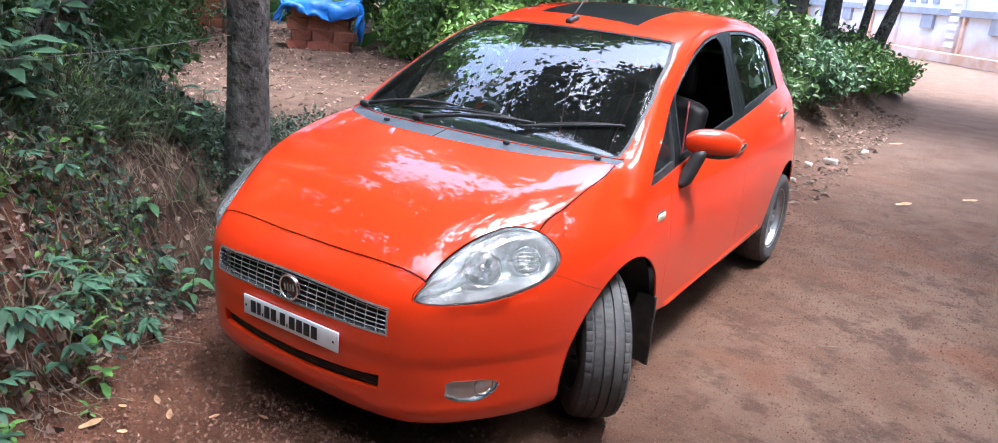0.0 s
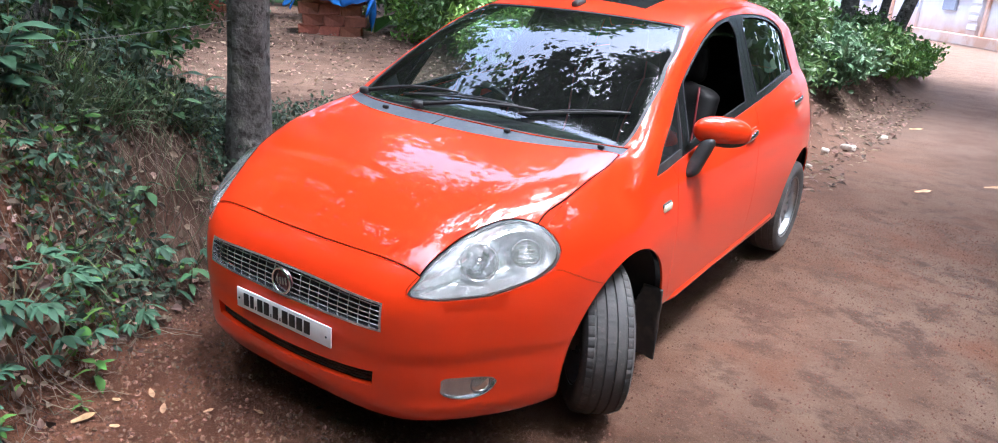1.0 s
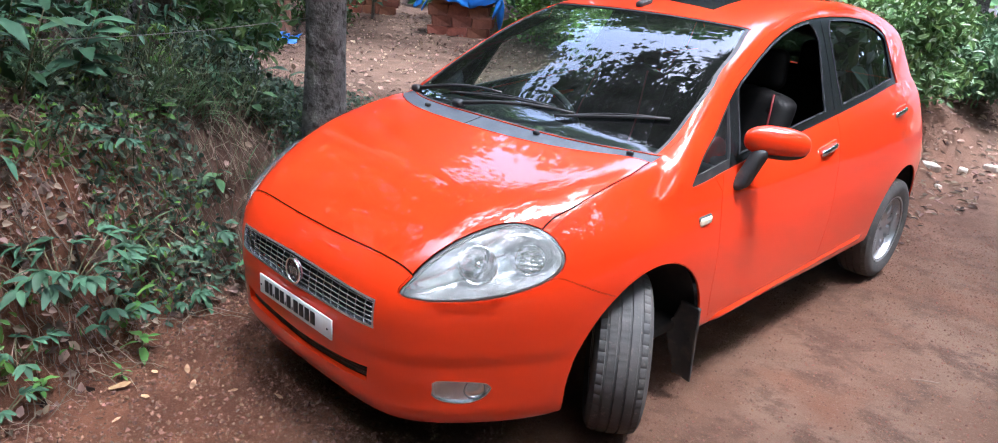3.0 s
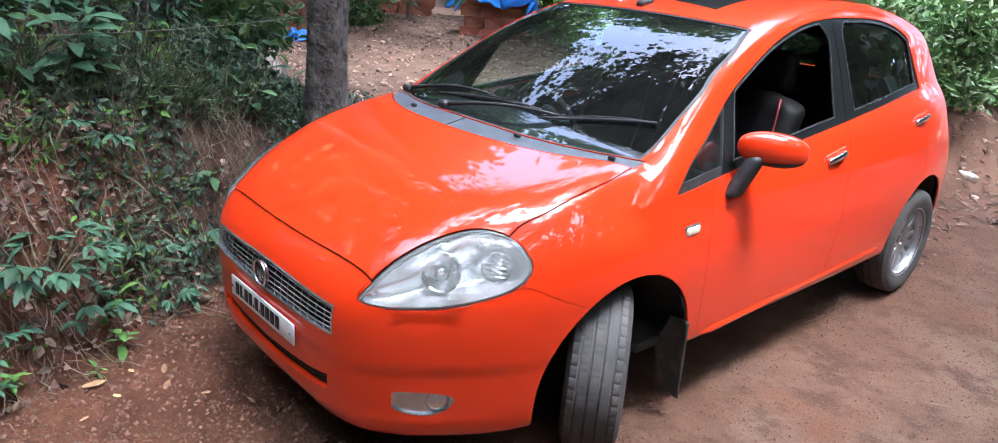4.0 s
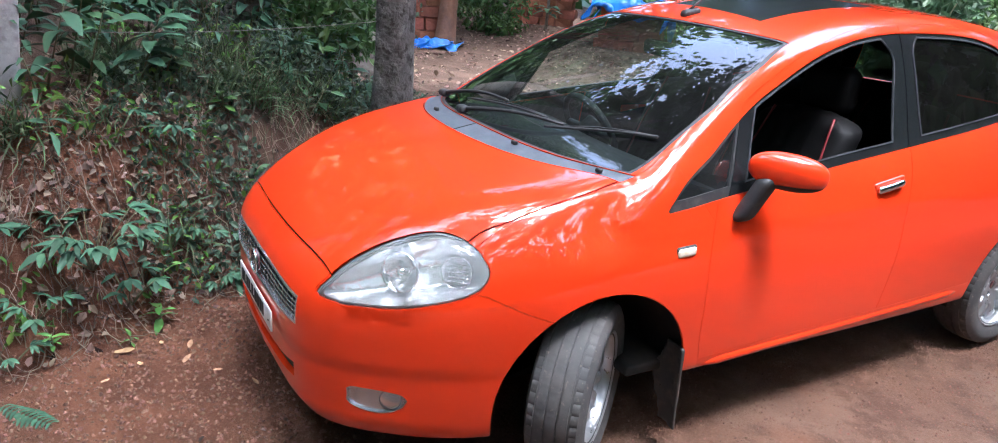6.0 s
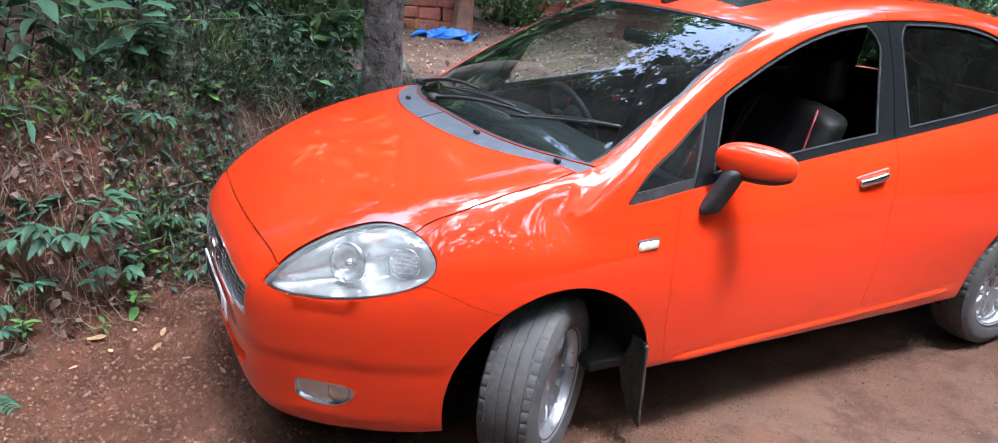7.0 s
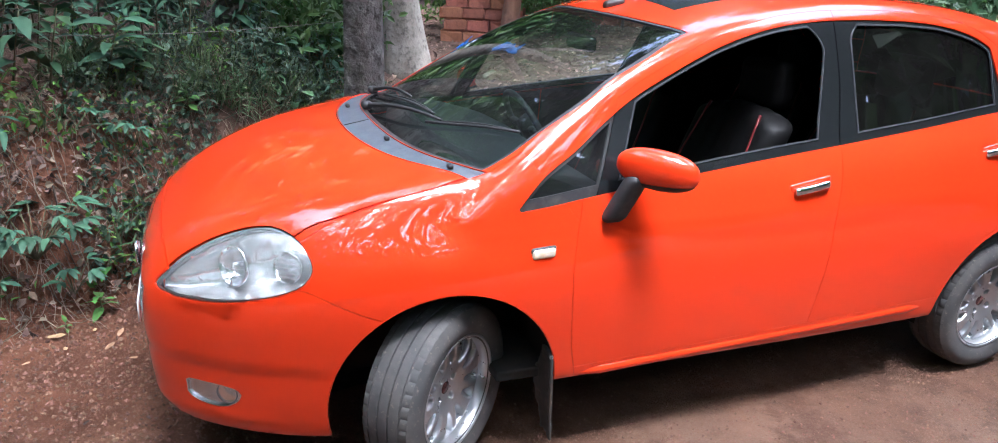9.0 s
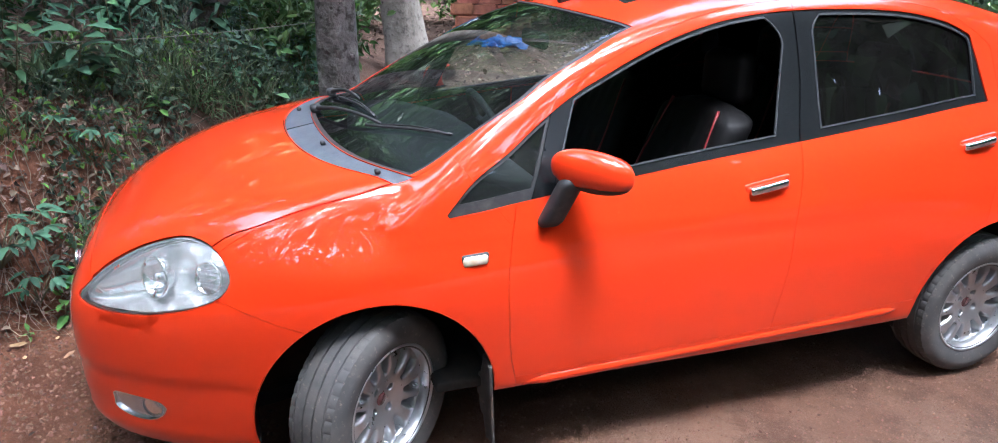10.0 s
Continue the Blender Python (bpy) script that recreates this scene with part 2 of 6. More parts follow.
def lathe(profile, turns, closed=True, wave=None):
    """A ring round the x axis from (x, radius) pairs; wave(i, k) moves the radius of point k at turn i."""
    v, f, n = [], [], len(profile)
    for i in range(turns):
        c, s = math.cos(2 * math.pi * i / turns), math.sin(2 * math.pi * i / turns)
        for k, (x, r) in enumerate(profile):
            r += wave(i, k) if wave else 0
            v.append((x, r * c, r * s))
    for i in range(turns):
        for k in range(n if closed else n - 1):
            a, b = i * n + k, i * n + (k + 1) % n
            c, d = ((i + 1) % turns) * n + k, ((i + 1) % turns) * n + (k + 1) % n
            f.append((a, c, d, b))
    return np.array(v), f


def tube(points, radii, sides=8, caps=True):
    """A bent tapered rod through points."""
    p = [Vector(q) for q in points]
    v, f = [], []
    for i, q in enumerate(p):
        way = (p[min(i + 1, len(p) - 1)] - p[max(i - 1, 0)]).normalized()
        u = way.orthogonal().normalized() if i == 0 else (u - way * u.dot(way)).normalized()
        w = way.cross(u)
        r = radii[i] if hasattr(radii, "__len__") else radii
        for k in range(sides):
            a = 2 * math.pi * k / sides
            v.append(tuple(q + r * (math.cos(a) * u + math.sin(a) * w)))
    for i in range(len(p) - 1):
        for k in range(sides):
            a, b = i * sides + k, i * sides + (k + 1) % sides
            f.append((a, b, b + sides, a + sides))
    if caps:
        f.append(tuple(range(sides))[::-1])
        f.append(tuple(range((len(p) - 1) * sides, len(p) * sides)))
    return v, f


def merged(*meshes):
    v, f = [], []
    for m in meshes:
        k = len(v)
        v += [tuple(p) for p in m[0]]
        f += [tuple(i + k for i in q) for q in m[1]]
    return v, f


def moved(m, at):
    return [tuple(at @ Vector(p)) for p in m[0]], m[1]


def rounded(p, half, r):
    """The inside distance to a rounded box."""
    q = [np.abs(p[i]) - half[i] + r for i in range(3)]
    out = np.sqrt(sum(np.maximum(c, 0) ** 2 for c in q))
    return r - out - np.minimum(np.maximum(np.maximum(q[0], q[1]), q[2]), 0)


# ---- shape helpers ----
def curve(*pts):
    """A smooth function through a few (t, value) pairs, level beyond its ends."""
    t, v = np.array(pts, float).T
    h, d = np.diff(t), np.diff(v) / np.diff(t)
    m = np.r_[d[0], [0 if a * b <= 0 else 3 * (p + q) / ((2 * q + p) / a + (q + 2 * p) / b) for a, b, p, q in zip(d, d[1:], h, h[1:])], d[-1]]

    def at(x):
        x = np.clip(np.asarray(x, float), t[0], t[-1])
        i = np.clip(np.searchsorted(t, x) - 1, 0, len(t) - 2)
        s = (x - t[i]) / h[i]
        return (2 * s**3 - 3 * s**2 + 1) * v[i] + (s**3 - 2 * s**2 + s) * h[i] * m[i] + (3 * s**2 - 2 * s**3) * v[i + 1] + (s**3 - s**2) * h[i] * m[i + 1]

    return at


def fair(*pts, blur=0.05, knots=72):
    """The same curve with its bends evened out over blur metres, so that reflections run smoothly."""
    raw, lo, hi = curve(*pts), pts[0][0], pts[-1][0]
    grid = np.linspace(lo, hi, knots)
    step = grid[1] - grid[0]
    near, far = (raw(lo + 1e-4) - raw(lo)) / 1e-4, (raw(hi) - raw(hi - 1e-4)) / 1e-4
    u = np.linspace(-2.5, 2.5, 41)
    w = np.exp(-0.5 * u**2)
    q = grid[:, None] + blur * u
    v = ((raw(q) + near * np.minimum(q - lo, 0) + far * np.maximum(q - hi, 0)) * w).sum(1) / w.sum()
    a = np.diag(np.full(knots, 4.0)) + np.diag(np.ones(knots - 1), 1) + np.diag(np.ones(knots - 1), -1)
    a[0, :2], a[-1, -2:] = (1, 0), (0, 1)
    r = np.zeros(knots)
    r[1:-1] = 6 * (v[2:] - 2 * v[1:-1] + v[:-2])
    c = np.linalg.solve(a, r)

    def at(x):
        s_ = (np.clip(np.asarray(x, float), lo, hi) - lo) / step
        i = np.minimum(s_.astype(int), knots - 2)
        f = s_ - i
        g = 1 - f
        return g * v[i] + f * v[i + 1] + ((g**3 - g) * c[i] + (f**3 - f) * c[i + 1]) / 6

    return at


def blend(a, b, k):
    """The smaller of two fields, rounded over k metres where they meet."""
    h = np.maximum(1.5 * k - np.abs(b - a), 0) / (1.5 * k)
    return np.minimum(a, b) - 0.25 * k * h**3


def bump(x, middle, half):
    return np.exp(-(((x - middle) / half) ** 2))


def ramp(x, a, b):
    s = np.clip((x - a) / (b - a), 0, 1)
    return s * s * (3 - 2 * s)


# ---- the car's form: nose towards -y, left side towards +x, front axle at y = 0 ----
NOSE_PLAN = fair((0, 0), (0.3, 0.007), (0.45, 0.03), (0.55, 0.095), (0.65, 0.218), (0.75, 0.385), (0.83, 0.565), (0.88, 0.74), (0.95, 1.05), blur=0.035)
NOSE_SIDE = fair((0.1, 0.12), (0.17, 0.062), (0.24, 0.026), (0.33, 0.004), (0.4, 0.0), (0.56, 0.0), (0.64, 0.012), (0.7, 0.038), (0.78, 0.108), (0.9, 0.245), (1.0, 0.40), blur=0.03)
HOOD = fair((-0.95, 0.66), (-0.88, 0.735), (-0.8, 0.80), (-0.6, 0.905), (-0.4, 0.975), (-0.16, 1.025), (0.1, 1.068), (0.4, 1.075), (1.0, 1.08), (2.6, 1.16), (3.2, 1.16), blur=0.07)
HALF = fair((0.1, 0.76), (0.2, 0.802), (0.33, 0.828), (0.5, 0.838), (0.65, 0.84), (0.78, 0.826), (0.9, 0.798), (1.0, 0.768), (1.1, 0.735), blur=0.06)
PLAN = fair((-1, 0.0), (-0.2, 0.0), (0.5, 0.0), (1.5, 0.0), (2.4, -0.015), (2.9, -0.06), (3.2, -0.13), blur=0.2)
TUMBLE = fair((0.85, 0.81), (1.0, 0.777), (1.08, 0.737), (1.15, 0.706), (1.225, 0.674), (1.3, 0.643), (1.42, 0.59), (1.52, 0.543), blur=0.06)
GREEN_PLAN = fair((-0.2, 0.0), (0.6, 0.0), (1.5, 0.0), (2.2, -0.012), (2.6, -0.04), (3.2, -0.15), blur=0.15)
ROOF = fair((0.3, 1.34), (0.9, 1.466), (1.1, 1.513), (1.3, 1.545), (1.55, 1.568), (1.8, 1.575), (2.1, 1.562), (2.4, 1.528), (2.7, 1.46), (2.9, 1.40), (3.2, 1.31), blur=0.12)
SCREEN = fair((0.9, -0.16), (1.0, -0.03), (1.2, 0.30), (1.4, 0.68), (1.5, 0.90), blur=0.05)


def lower_body(x, y, z):
    a = np.abs(x)
    side = HALF(z) + PLAN(y) - a
    side = side + 0.012 * bump(y, 0.0, 0.42) * bump(z, 0.62, 0.18) + 0.012 * bump(y, 2.5, 0.45) * bump(z, 0.66, 0.2)
    nose = (y + 0.905 - NOSE_PLAN(a) - NOSE_SIDE(z)) / (1 + 1.1 * ramp(a, 0.4, 0.8))
    nose = nose - 0.005 * ramp(z, 0.47, 0.43) + 0.007 * bump(z, 0.265, 0.03) * (1 - ramp(a, 0.6, 0.85))
    side = side - 0.038 * ramp(z, 0.75, 0.93) * (1 - ramp(y, 0.3, 1.3))
    top = HOOD(y) - (0.12 - 0.02 * ramp(y, -0.8, 0.1)) * a**2 - z
    tail = 3.13 - 0.22 * a**2 - 0.12 * ramp(z, 0.6, 1.1) - y
    f = blend(side, nose, 0.10)
    f = blend(f, top, 0.09)
    f = blend(f, tail, 0.12)
    return blend(f, z - 0.175 - 0.02 * ramp(a, 0.2, 0.5) - 0.10 * ramp(y, -0.4, 0.2), 0.04)


def greenhouse(x, y, z):
    a = np.abs(x)
    side = (TUMBLE(z) + GREEN_PLAN(y) - a) * 0.85
    screen = (y - SCREEN(z) - 0.33 * a**2) * 0.52
    roof = ROOF(y) - 0.11 * a**2 - z
    back = (3.08 - 0.55 * (z - 1.0) - 0.25 * a**2 - y) * 0.85
    f = blend(side, screen, 0.05)
    f = blend(f, roof, 0.07)
    f = blend(f, back, 0.10)
    return blend(f, z - 0.8, 0.02)


def body(x, y, z):
    return -blend(-lower_body(x, y, z), -greenhouse(x, y, z), 0.035)


def outline(*pts):
    """The inside distance to a closed smooth outline in a plane, given by a few corners."""
    p = np.array(pts, float)
    q = []
    for i in range(len(p)):
        a, b, c, d = p[i - 1], p[i], p[(i + 1) % len(p)], p[(i + 2) % len(p)]
        for s in np.arange(6) / 6:
            q.append(0.5 * (2 * b + (c - a) * s + (2 * a - 5 * b + 4 * c - d) * s**2 + (3 * b - a - 3 * c + d) * s**3))
    q = np.array(q)
    e = np.roll(q, -1, 0) - q

    def at(u, v):
        w = np.stack([np.asarray(u, float).ravel(), np.asarray(v, float).ravel()], 1)[:, None]
        s = np.clip(((w - q) * e).sum(-1) / (e**2).sum(-1), 0, 1)
        far = np.linalg.norm(w - q - s[..., None] * e, axis=-1).min(1)
        up = (q[:, 1] > w[..., 1]) != (np.roll(q, -1, 0)[:, 1] > w[..., 1])
        cross = q[:, 0] + (w[..., 1] - q[:, 1]) / np.where(e[:, 1] == 0, 1e-9, e[:, 1]) * e[:, 0]
        odd = (up & (w[..., 0] < cross)).sum(1) % 2 == 1
        return np.where(odd, far, -far).reshape(np.shape(u))

    return at


# ---- where the car's panels part; every field is positive inside its panel ----
lamp_outline = outline((-0.837, 0.663), (-0.80, 0.651), (-0.745, 0.652), (-0.66, 0.657), (-0.56, 0.676), (-0.48, 0.70), (-0.425, 0.728), (-0.397, 0.767), (-0.40, 0.80), (-0.422, 0.841), (-0.465, 0.864), (-0.515, 0.866), (-0.58, 0.848), (-0.66, 0.813), (-0.74, 0.763), (-0.795, 0.715))
HOOD_SIDE = curve((-0.6, 0.70), (-0.41, 0.684), (-0.3, 0.70), (-0.19, 0.706), (-0.04, 0.710), (0.1, 0.698), (0.2, 0.70))
WS_SIDE = curve((0.98, 0.684), (1.06, 0.685), (1.14, 0.672), (1.23, 0.652), (1.275, 0.63), (1.345, 0.606), (1.425, 0.549), (1.5, 0.49))
BELT = curve((0.15, 0.895), (0.213, 0.909), (0.337, 0.923), (0.443, 0.938), (0.831, 0.985), (1.092, 1.014), (1.505, 1.053), (1.918, 1.092), (2.435, 1.14), (3, 1.16))
DLO_TOP = curve((0.18, 0.875), (0.214, 0.912), (0.313, 1.01), (0.436, 1.086), (0.539, 1.158), (0.671, 1.238), (0.785, 1.291), (0.906, 1.343), (1.031, 1.39), (1.158, 1.427), (1.289, 1.455), (1.42, 1.471), (1.55, 1.48), (1.7, 1.483), (1.84, 1.482), (2.05, 1.471), (2.2, 1.447), (2.31, 1.414), (2.4, 1.365), (2.5, 1.29))
SEAM = curve((-0.9, 0.66), (-0.6, 0.67), (-0.5, 0.70), (-0.436, 0.714), (-0.36, 0.684), (-0.3, 0.655), (-0.218, 0.622), (0, 0.55))
B_SEAM = curve((0.3, 1.425), (0.388, 1.431), (0.622, 1.464), (0.829, 1.48), (0.936, 1.497), (1.063, 1.508), (1.263, 1.541), (1.387, 1.548), (1.5, 1.55))
FRONT_SEAM = curve((0.3, 0.455), (0.361, 0.44), (0.438, 0.423), (0.534, 0.414), (0.688, 0.408), (0.826, 0.423), (0.943, 0.443))


def arch(y, z, middle, radius):
    return np.hypot(y - middle, z - 0.308) - radius


PANELS = ("lamp", "hood", "cowl", "windscreen", "dlo", "back_glass", "bumper", "front_door", "rear_door", "fender", "front_wheel", "rear_wheel")


def panel_rules(x, y, z, name):
    """The conditions of a panel, all positive inside it."""
    a = np.abs(x)
    cowl_front, cowl_back = -0.170 + 0.32 * a**2 + 0.42 * a**4, -0.066 + 0.2 * a**2 + 0.5 * a**4
    hood_front = -0.822 + 0.11 * a**2
    if name in ("lamp", "hood", "bumper", "fender"):
        lamp, near = np.full(a.shape, -0.3), (a > 0.42) & (y < -0.3)
        lamp[near] = lamp_outline(y[near], z[near])
    if name == "lamp":
        return [lamp]
    if name == "hood":
        return [y - hood_front, HOOD_SIDE(y) - a, cowl_front - y, z - 0.6, 0.0035 - lamp]
    if name == "cowl":
        return [y - cowl_front, cowl_back - y, 0.70 - a, z - 0.9]
    if name == "windscreen":
        return [(y - cowl_back) * 0.8, 0.872 + 0.19 * a**2 - y, WS_SIDE(z) - a, z - 0.9]
    if name == "back_glass":
        return [y - 2.75, z - 1.10, 1.38 - z, 0.60 - 0.45 * (z - 1.1) - a]
    front_arch = arch(y, z, 0.0, 0.374) + 2.0 * (a < 0.5)
    if name == "front_wheel":
        return [-front_arch]
    if name == "rear_wheel":
        return [-arch(y, z, 2.49, 0.385) - 2.0 * (a < 0.5)]
    if name == "bumper":
        return [0.0 - y, np.maximum(hood_front - y, SEAM(y) - z), -lamp, front_arch]
    dlo = [a - 0.4, z - BELT(y), (DLO_TOP(y) - z) * 0.85, 2.428 - 0.22 * (z - 1.14) - y]
    if name == "dlo":
        return dlo
    no_dlo = np.maximum.reduce([-c for c in dlo])
    sill = 0.354 + 0.028 * (y - 0.44)
    frame = (DLO_TOP(y) + 0.034 - z) * 0.85
    if name == "front_door":
        low_front = np.where(z < BELT(y), FRONT_SEAM(z), 0.498 + 0.39 * (z - 0.954))
        return [a - 0.45, B_SEAM(z) - y, z - sill, frame, y - low_front, no_dlo]
    if name == "rear_door":
        rear_edge = np.where(z < 1.14, np.where(z < 0.62, 3.0, 2.50 - 0.25 * (1.14 - z)), 2.50 - 0.10 * (z - 1.14))
        return [a - 0.45, y - B_SEAM(z), z - sill, frame, rear_edge - y, no_dlo, arch(y, z, 2.49, 0.40)]
    front_seam = np.where(z < BELT(0.43), FRONT_SEAM(z), 0.445) - y
    return [y + 0.6, front_seam, np.where(y < -0.1, z - SEAM(y), 1.0), a - HOOD_SIDE(y), -lamp, 1.082 - 1.25 * (y - 0.26) - z, np.maximum(y - cowl_back, a - 0.70), front_arch, z - 0.28, no_dlo]


# ---- the lie of the land ----
FOOT = curve((-9, -0.6), (-6, -0.35), (-3, -0.42), (-1.6, -0.56), (-1.0, -0.88), (-0.45, -1.18), (0.2, -1.36), (1, -1.6), (2.5, -2.1), (5, -3.2), (10, -6))
RISE = curve((0, 0), (0.06, 0.05), (0.15, 0.2), (0.3, 0.48), (0.45, 0.72), (0.6, 0.88), (0.85, 1.0), (1.6, 1.12), (4, 1.3), (9, 1.5))
TALL = curve((-9, 1.0), (-0.4, 0.95), (0.1, 0.72), (0.6, 0.45), (1.2, 0.28), (2.2, 0.14), (4, 0.09), (10, 0.08))


def ripple(x, y, scale, seed):
    """Cheap smooth noise between -1 and 1: a sum of waves in many directions."""
    rng = np.random.RandomState(seed)
    out = 0.0
    for k in range(9):
        ang, ph, s = rng.uniform(0, 6.28), rng.uniform(0, 6.28), scale * rng.uniform(0.6, 1.7)
        out = out + np.sin((x * math.cos(ang) + y * math.sin(ang)) * s + ph + 0.8 * np.sin((x * math.sin(ang) - y * math.cos(ang)) * s * 0.7 + ph * 2))
    return out / 4.5


def land(x, y):
    x, y = np.asarray(x, float), np.asarray(y, float)
    d = FOOT(y) - x
    bank = TALL(y) * RISE(d)
    steep = ramp(d, 0.0, 0.12)
    rough = steep * ramp(TALL(y), 0.05, 0.5) * (0.045 * ripple(x, y, 5, 1) + 0.030 * ripple(x, y, 14, 2) + 0.014 * ripple(x, y, 40, 3))
    road = 0.010 * ripple(x, y, 2.2, 4) + 0.005 * ripple(x, y, 9, 5) + 0.0025 * ripple(x, y, 45, 6)
    mound = 0.5 * ramp(0.42 - x, 0.0, 0.9) * ramp(y, 3.4, 5.0) * (1 - ramp(y, 15, 17)) * (1 - ramp(0.42 - x, 2.5, 4.5)) * (1 + 0.25 * ripple(x, y, 3, 7))
    near = ramp(np.hypot(x - 0.7, y - 1.2), 0.3, 2.2) * 0.6 + 0.4
    return bank + rough + road * near + mound - 0.012


def land_at(x, y):
    return float(land(x, y))


def ground_sheet():
    def steps(fine0, fine1, fine, far0, far1, grow):
        mid = list(np.arange(fine0, fine1 + fine / 2, fine))
        s, p, hi = fine, mid[-1], []
        while p < far1:
            s *= grow
            p += s
            hi.append(p)
        s, p, lo = fine, mid[0], []
        while p > far0:
            s *= grow
            p -= s
            lo.append(p)
        return np.array(lo[::-1] + mid + hi)

    xs, ys = steps(-2.7, 2.2, 0.028, -160, 160, 1.07), steps(-2.6, 3.0, 0.030, -160, 220, 1.05)
    X, Y = np.meshgrid(xs, ys, indexing="ij")
    Z = land(X, Y)
    v = np.stack([X.ravel(), Y.ravel(), Z.ravel()], 1)
    n, m = len(xs), len(ys)
    i, j = np.meshgrid(np.arange(n - 1), np.arange(m - 1), indexing="ij")
    a = (i * m + j).ravel()
    f = np.stack([a, a + m, a + m + 1, a + 1], 1)
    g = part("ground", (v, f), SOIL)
    return tagged(g, "red laterite dirt road with a rooty earth bank", "ground", kind="structure")


def soil():
    m = material("red_laterite_soil", (0.30, 0.135, 0.075), 0.95)
    t = m.node_tree
    b = t.nodes["Principled BSDF"]
    at = t.nodes.new("ShaderNodeTexCoord").outputs["Object"]

    def noise_(scale, detail, rough=0.6):
        n = t.nodes.new("ShaderNodeTexNoise")
        n.inputs["Scale"].default_value, n.inputs["Detail"].default_value, n.inputs["Roughness"].default_value = scale, detail, rough
        t.links.new(at, n.inputs["Vector"])
        return n.outputs["Fac"]

    def span(value, a, b_, c=0.0, d=1.0):
        r = t.nodes.new("ShaderNodeMapRange")
        for k, q in zip(("From Min", "From Max", "To Min", "To Max"), (a, b_, c, d)):
            r.inputs[k].default_value = q
        t.links.new(value, r.inputs["Value"])
        return r.outputs[0]

    def mixed(fac, one, two):
        x = t.nodes.new("ShaderNodeMix")
        x.data_type = "RGBA"
        t.links.new(fac, x.inputs[0])
        for k, q in ((6, one), (7, two)):
            if isinstance(q, tuple):
                x.inputs[k].default_value = (*q, 1)
            else:
                t.links.new(q, x.inputs[k])
        return x.outputs[2]

    sep = t.nodes.new("ShaderNodeSeparateXYZ")
    t.links.new(at, sep.inputs[0])
    wob = t.nodes.new("ShaderNodeMath")
    wob.operation = "MULTIPLY_ADD"
    wob.inputs[1].default_value = 1.6
    t.links.new(noise_(1.1, 5), wob.inputs[0])
    t.links.new(sep.outputs["X"], wob.inputs[2])
    dust = span(wob.outputs[0], 0.7, 2.3)
    red = mixed(span(noise_(2.3, 8), 0.40, 0.62), (0.140, 0.058, 0.033), (0.235, 0.102, 0.056))
    red = mixed(span(noise_(26, 8, 0.75), 0.54, 0.74), red, (0.10, 0.042, 0.025))
    red = mixed(span(noise_(120, 5, 0.8), 0.55, 0.72), red, (0.30, 0.165, 0.105))
    tan = mixed(span(noise_(1.3, 8), 0.40, 0.60), (0.225, 0.148, 0.103), (0.160, 0.093, 0.061))
    tan = mixed(span(noise_(3.2, 9, 0.72), 0.50, 0.60), tan, (0.102, 0.062, 0.045))
    tan = mixed(span(noise_(0.9, 6, 0.6), 0.52, 0.66), tan, (0.195, 0.090, 0.052))
    tan = mixed(span(noise_(75, 6, 0.8), 0.55, 0.72), tan, (0.31, 0.205, 0.145))
    tan = mixed(span(noise_(130, 4, 0.8), 0.58, 0.70), tan, (0.10, 0.055, 0.038))
    col = mixed(dust, red, tan)
    brown = mixed(span(noise_(3.1, 8), 0.40, 0.62), (0.090, 0.055, 0.039), (0.145, 0.090, 0.064))
    brown = mixed(span(noise_(60, 7, 0.8), 0.54, 0.70), brown, (0.155, 0.112, 0.083))
    col = mixed(span(wob.outputs[0], -0.15, -0.9), col, brown)
    # far road: a drier tone, its brightness also set in colour for the light there
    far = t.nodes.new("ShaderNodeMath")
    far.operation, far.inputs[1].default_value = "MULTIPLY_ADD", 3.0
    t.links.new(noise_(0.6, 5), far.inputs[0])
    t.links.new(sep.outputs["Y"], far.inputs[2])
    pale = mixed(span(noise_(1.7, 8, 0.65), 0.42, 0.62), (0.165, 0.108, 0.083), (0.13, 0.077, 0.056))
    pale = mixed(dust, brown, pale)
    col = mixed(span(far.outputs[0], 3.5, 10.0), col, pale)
    up = t.nodes.new("ShaderNodeNewGeometry")
    sep2 = t.nodes.new("ShaderNodeSeparateXYZ")
    t.links.new(up.outputs["Normal"], sep2.inputs[0])
    t.links.new(col, b.inputs["Base Color"])
    h1, h2 = t.nodes.new("ShaderNodeBump"), t.nodes.new("ShaderNodeBump")
    h1.inputs["Strength"].default_value, h1.inputs["Distance"].default_value = 1.0, 0.034
    t.links.new(noise_(38, 9, 0.75), h1.inputs["Height"])
    h2.inputs["Strength"].default_value, h2.inputs["Distance"].default_value = 1.0, 0.009
    t.links.new(noise_(210, 5, 0.7), h2.inputs["Height"])
    t.links.new(h1.outputs[0], h2.inputs["Normal"])
    t.links.new(h2.outputs[0], b.inputs["Normal"])
    b.inputs["Specular IOR Level"].default_value = 0.25
    return m


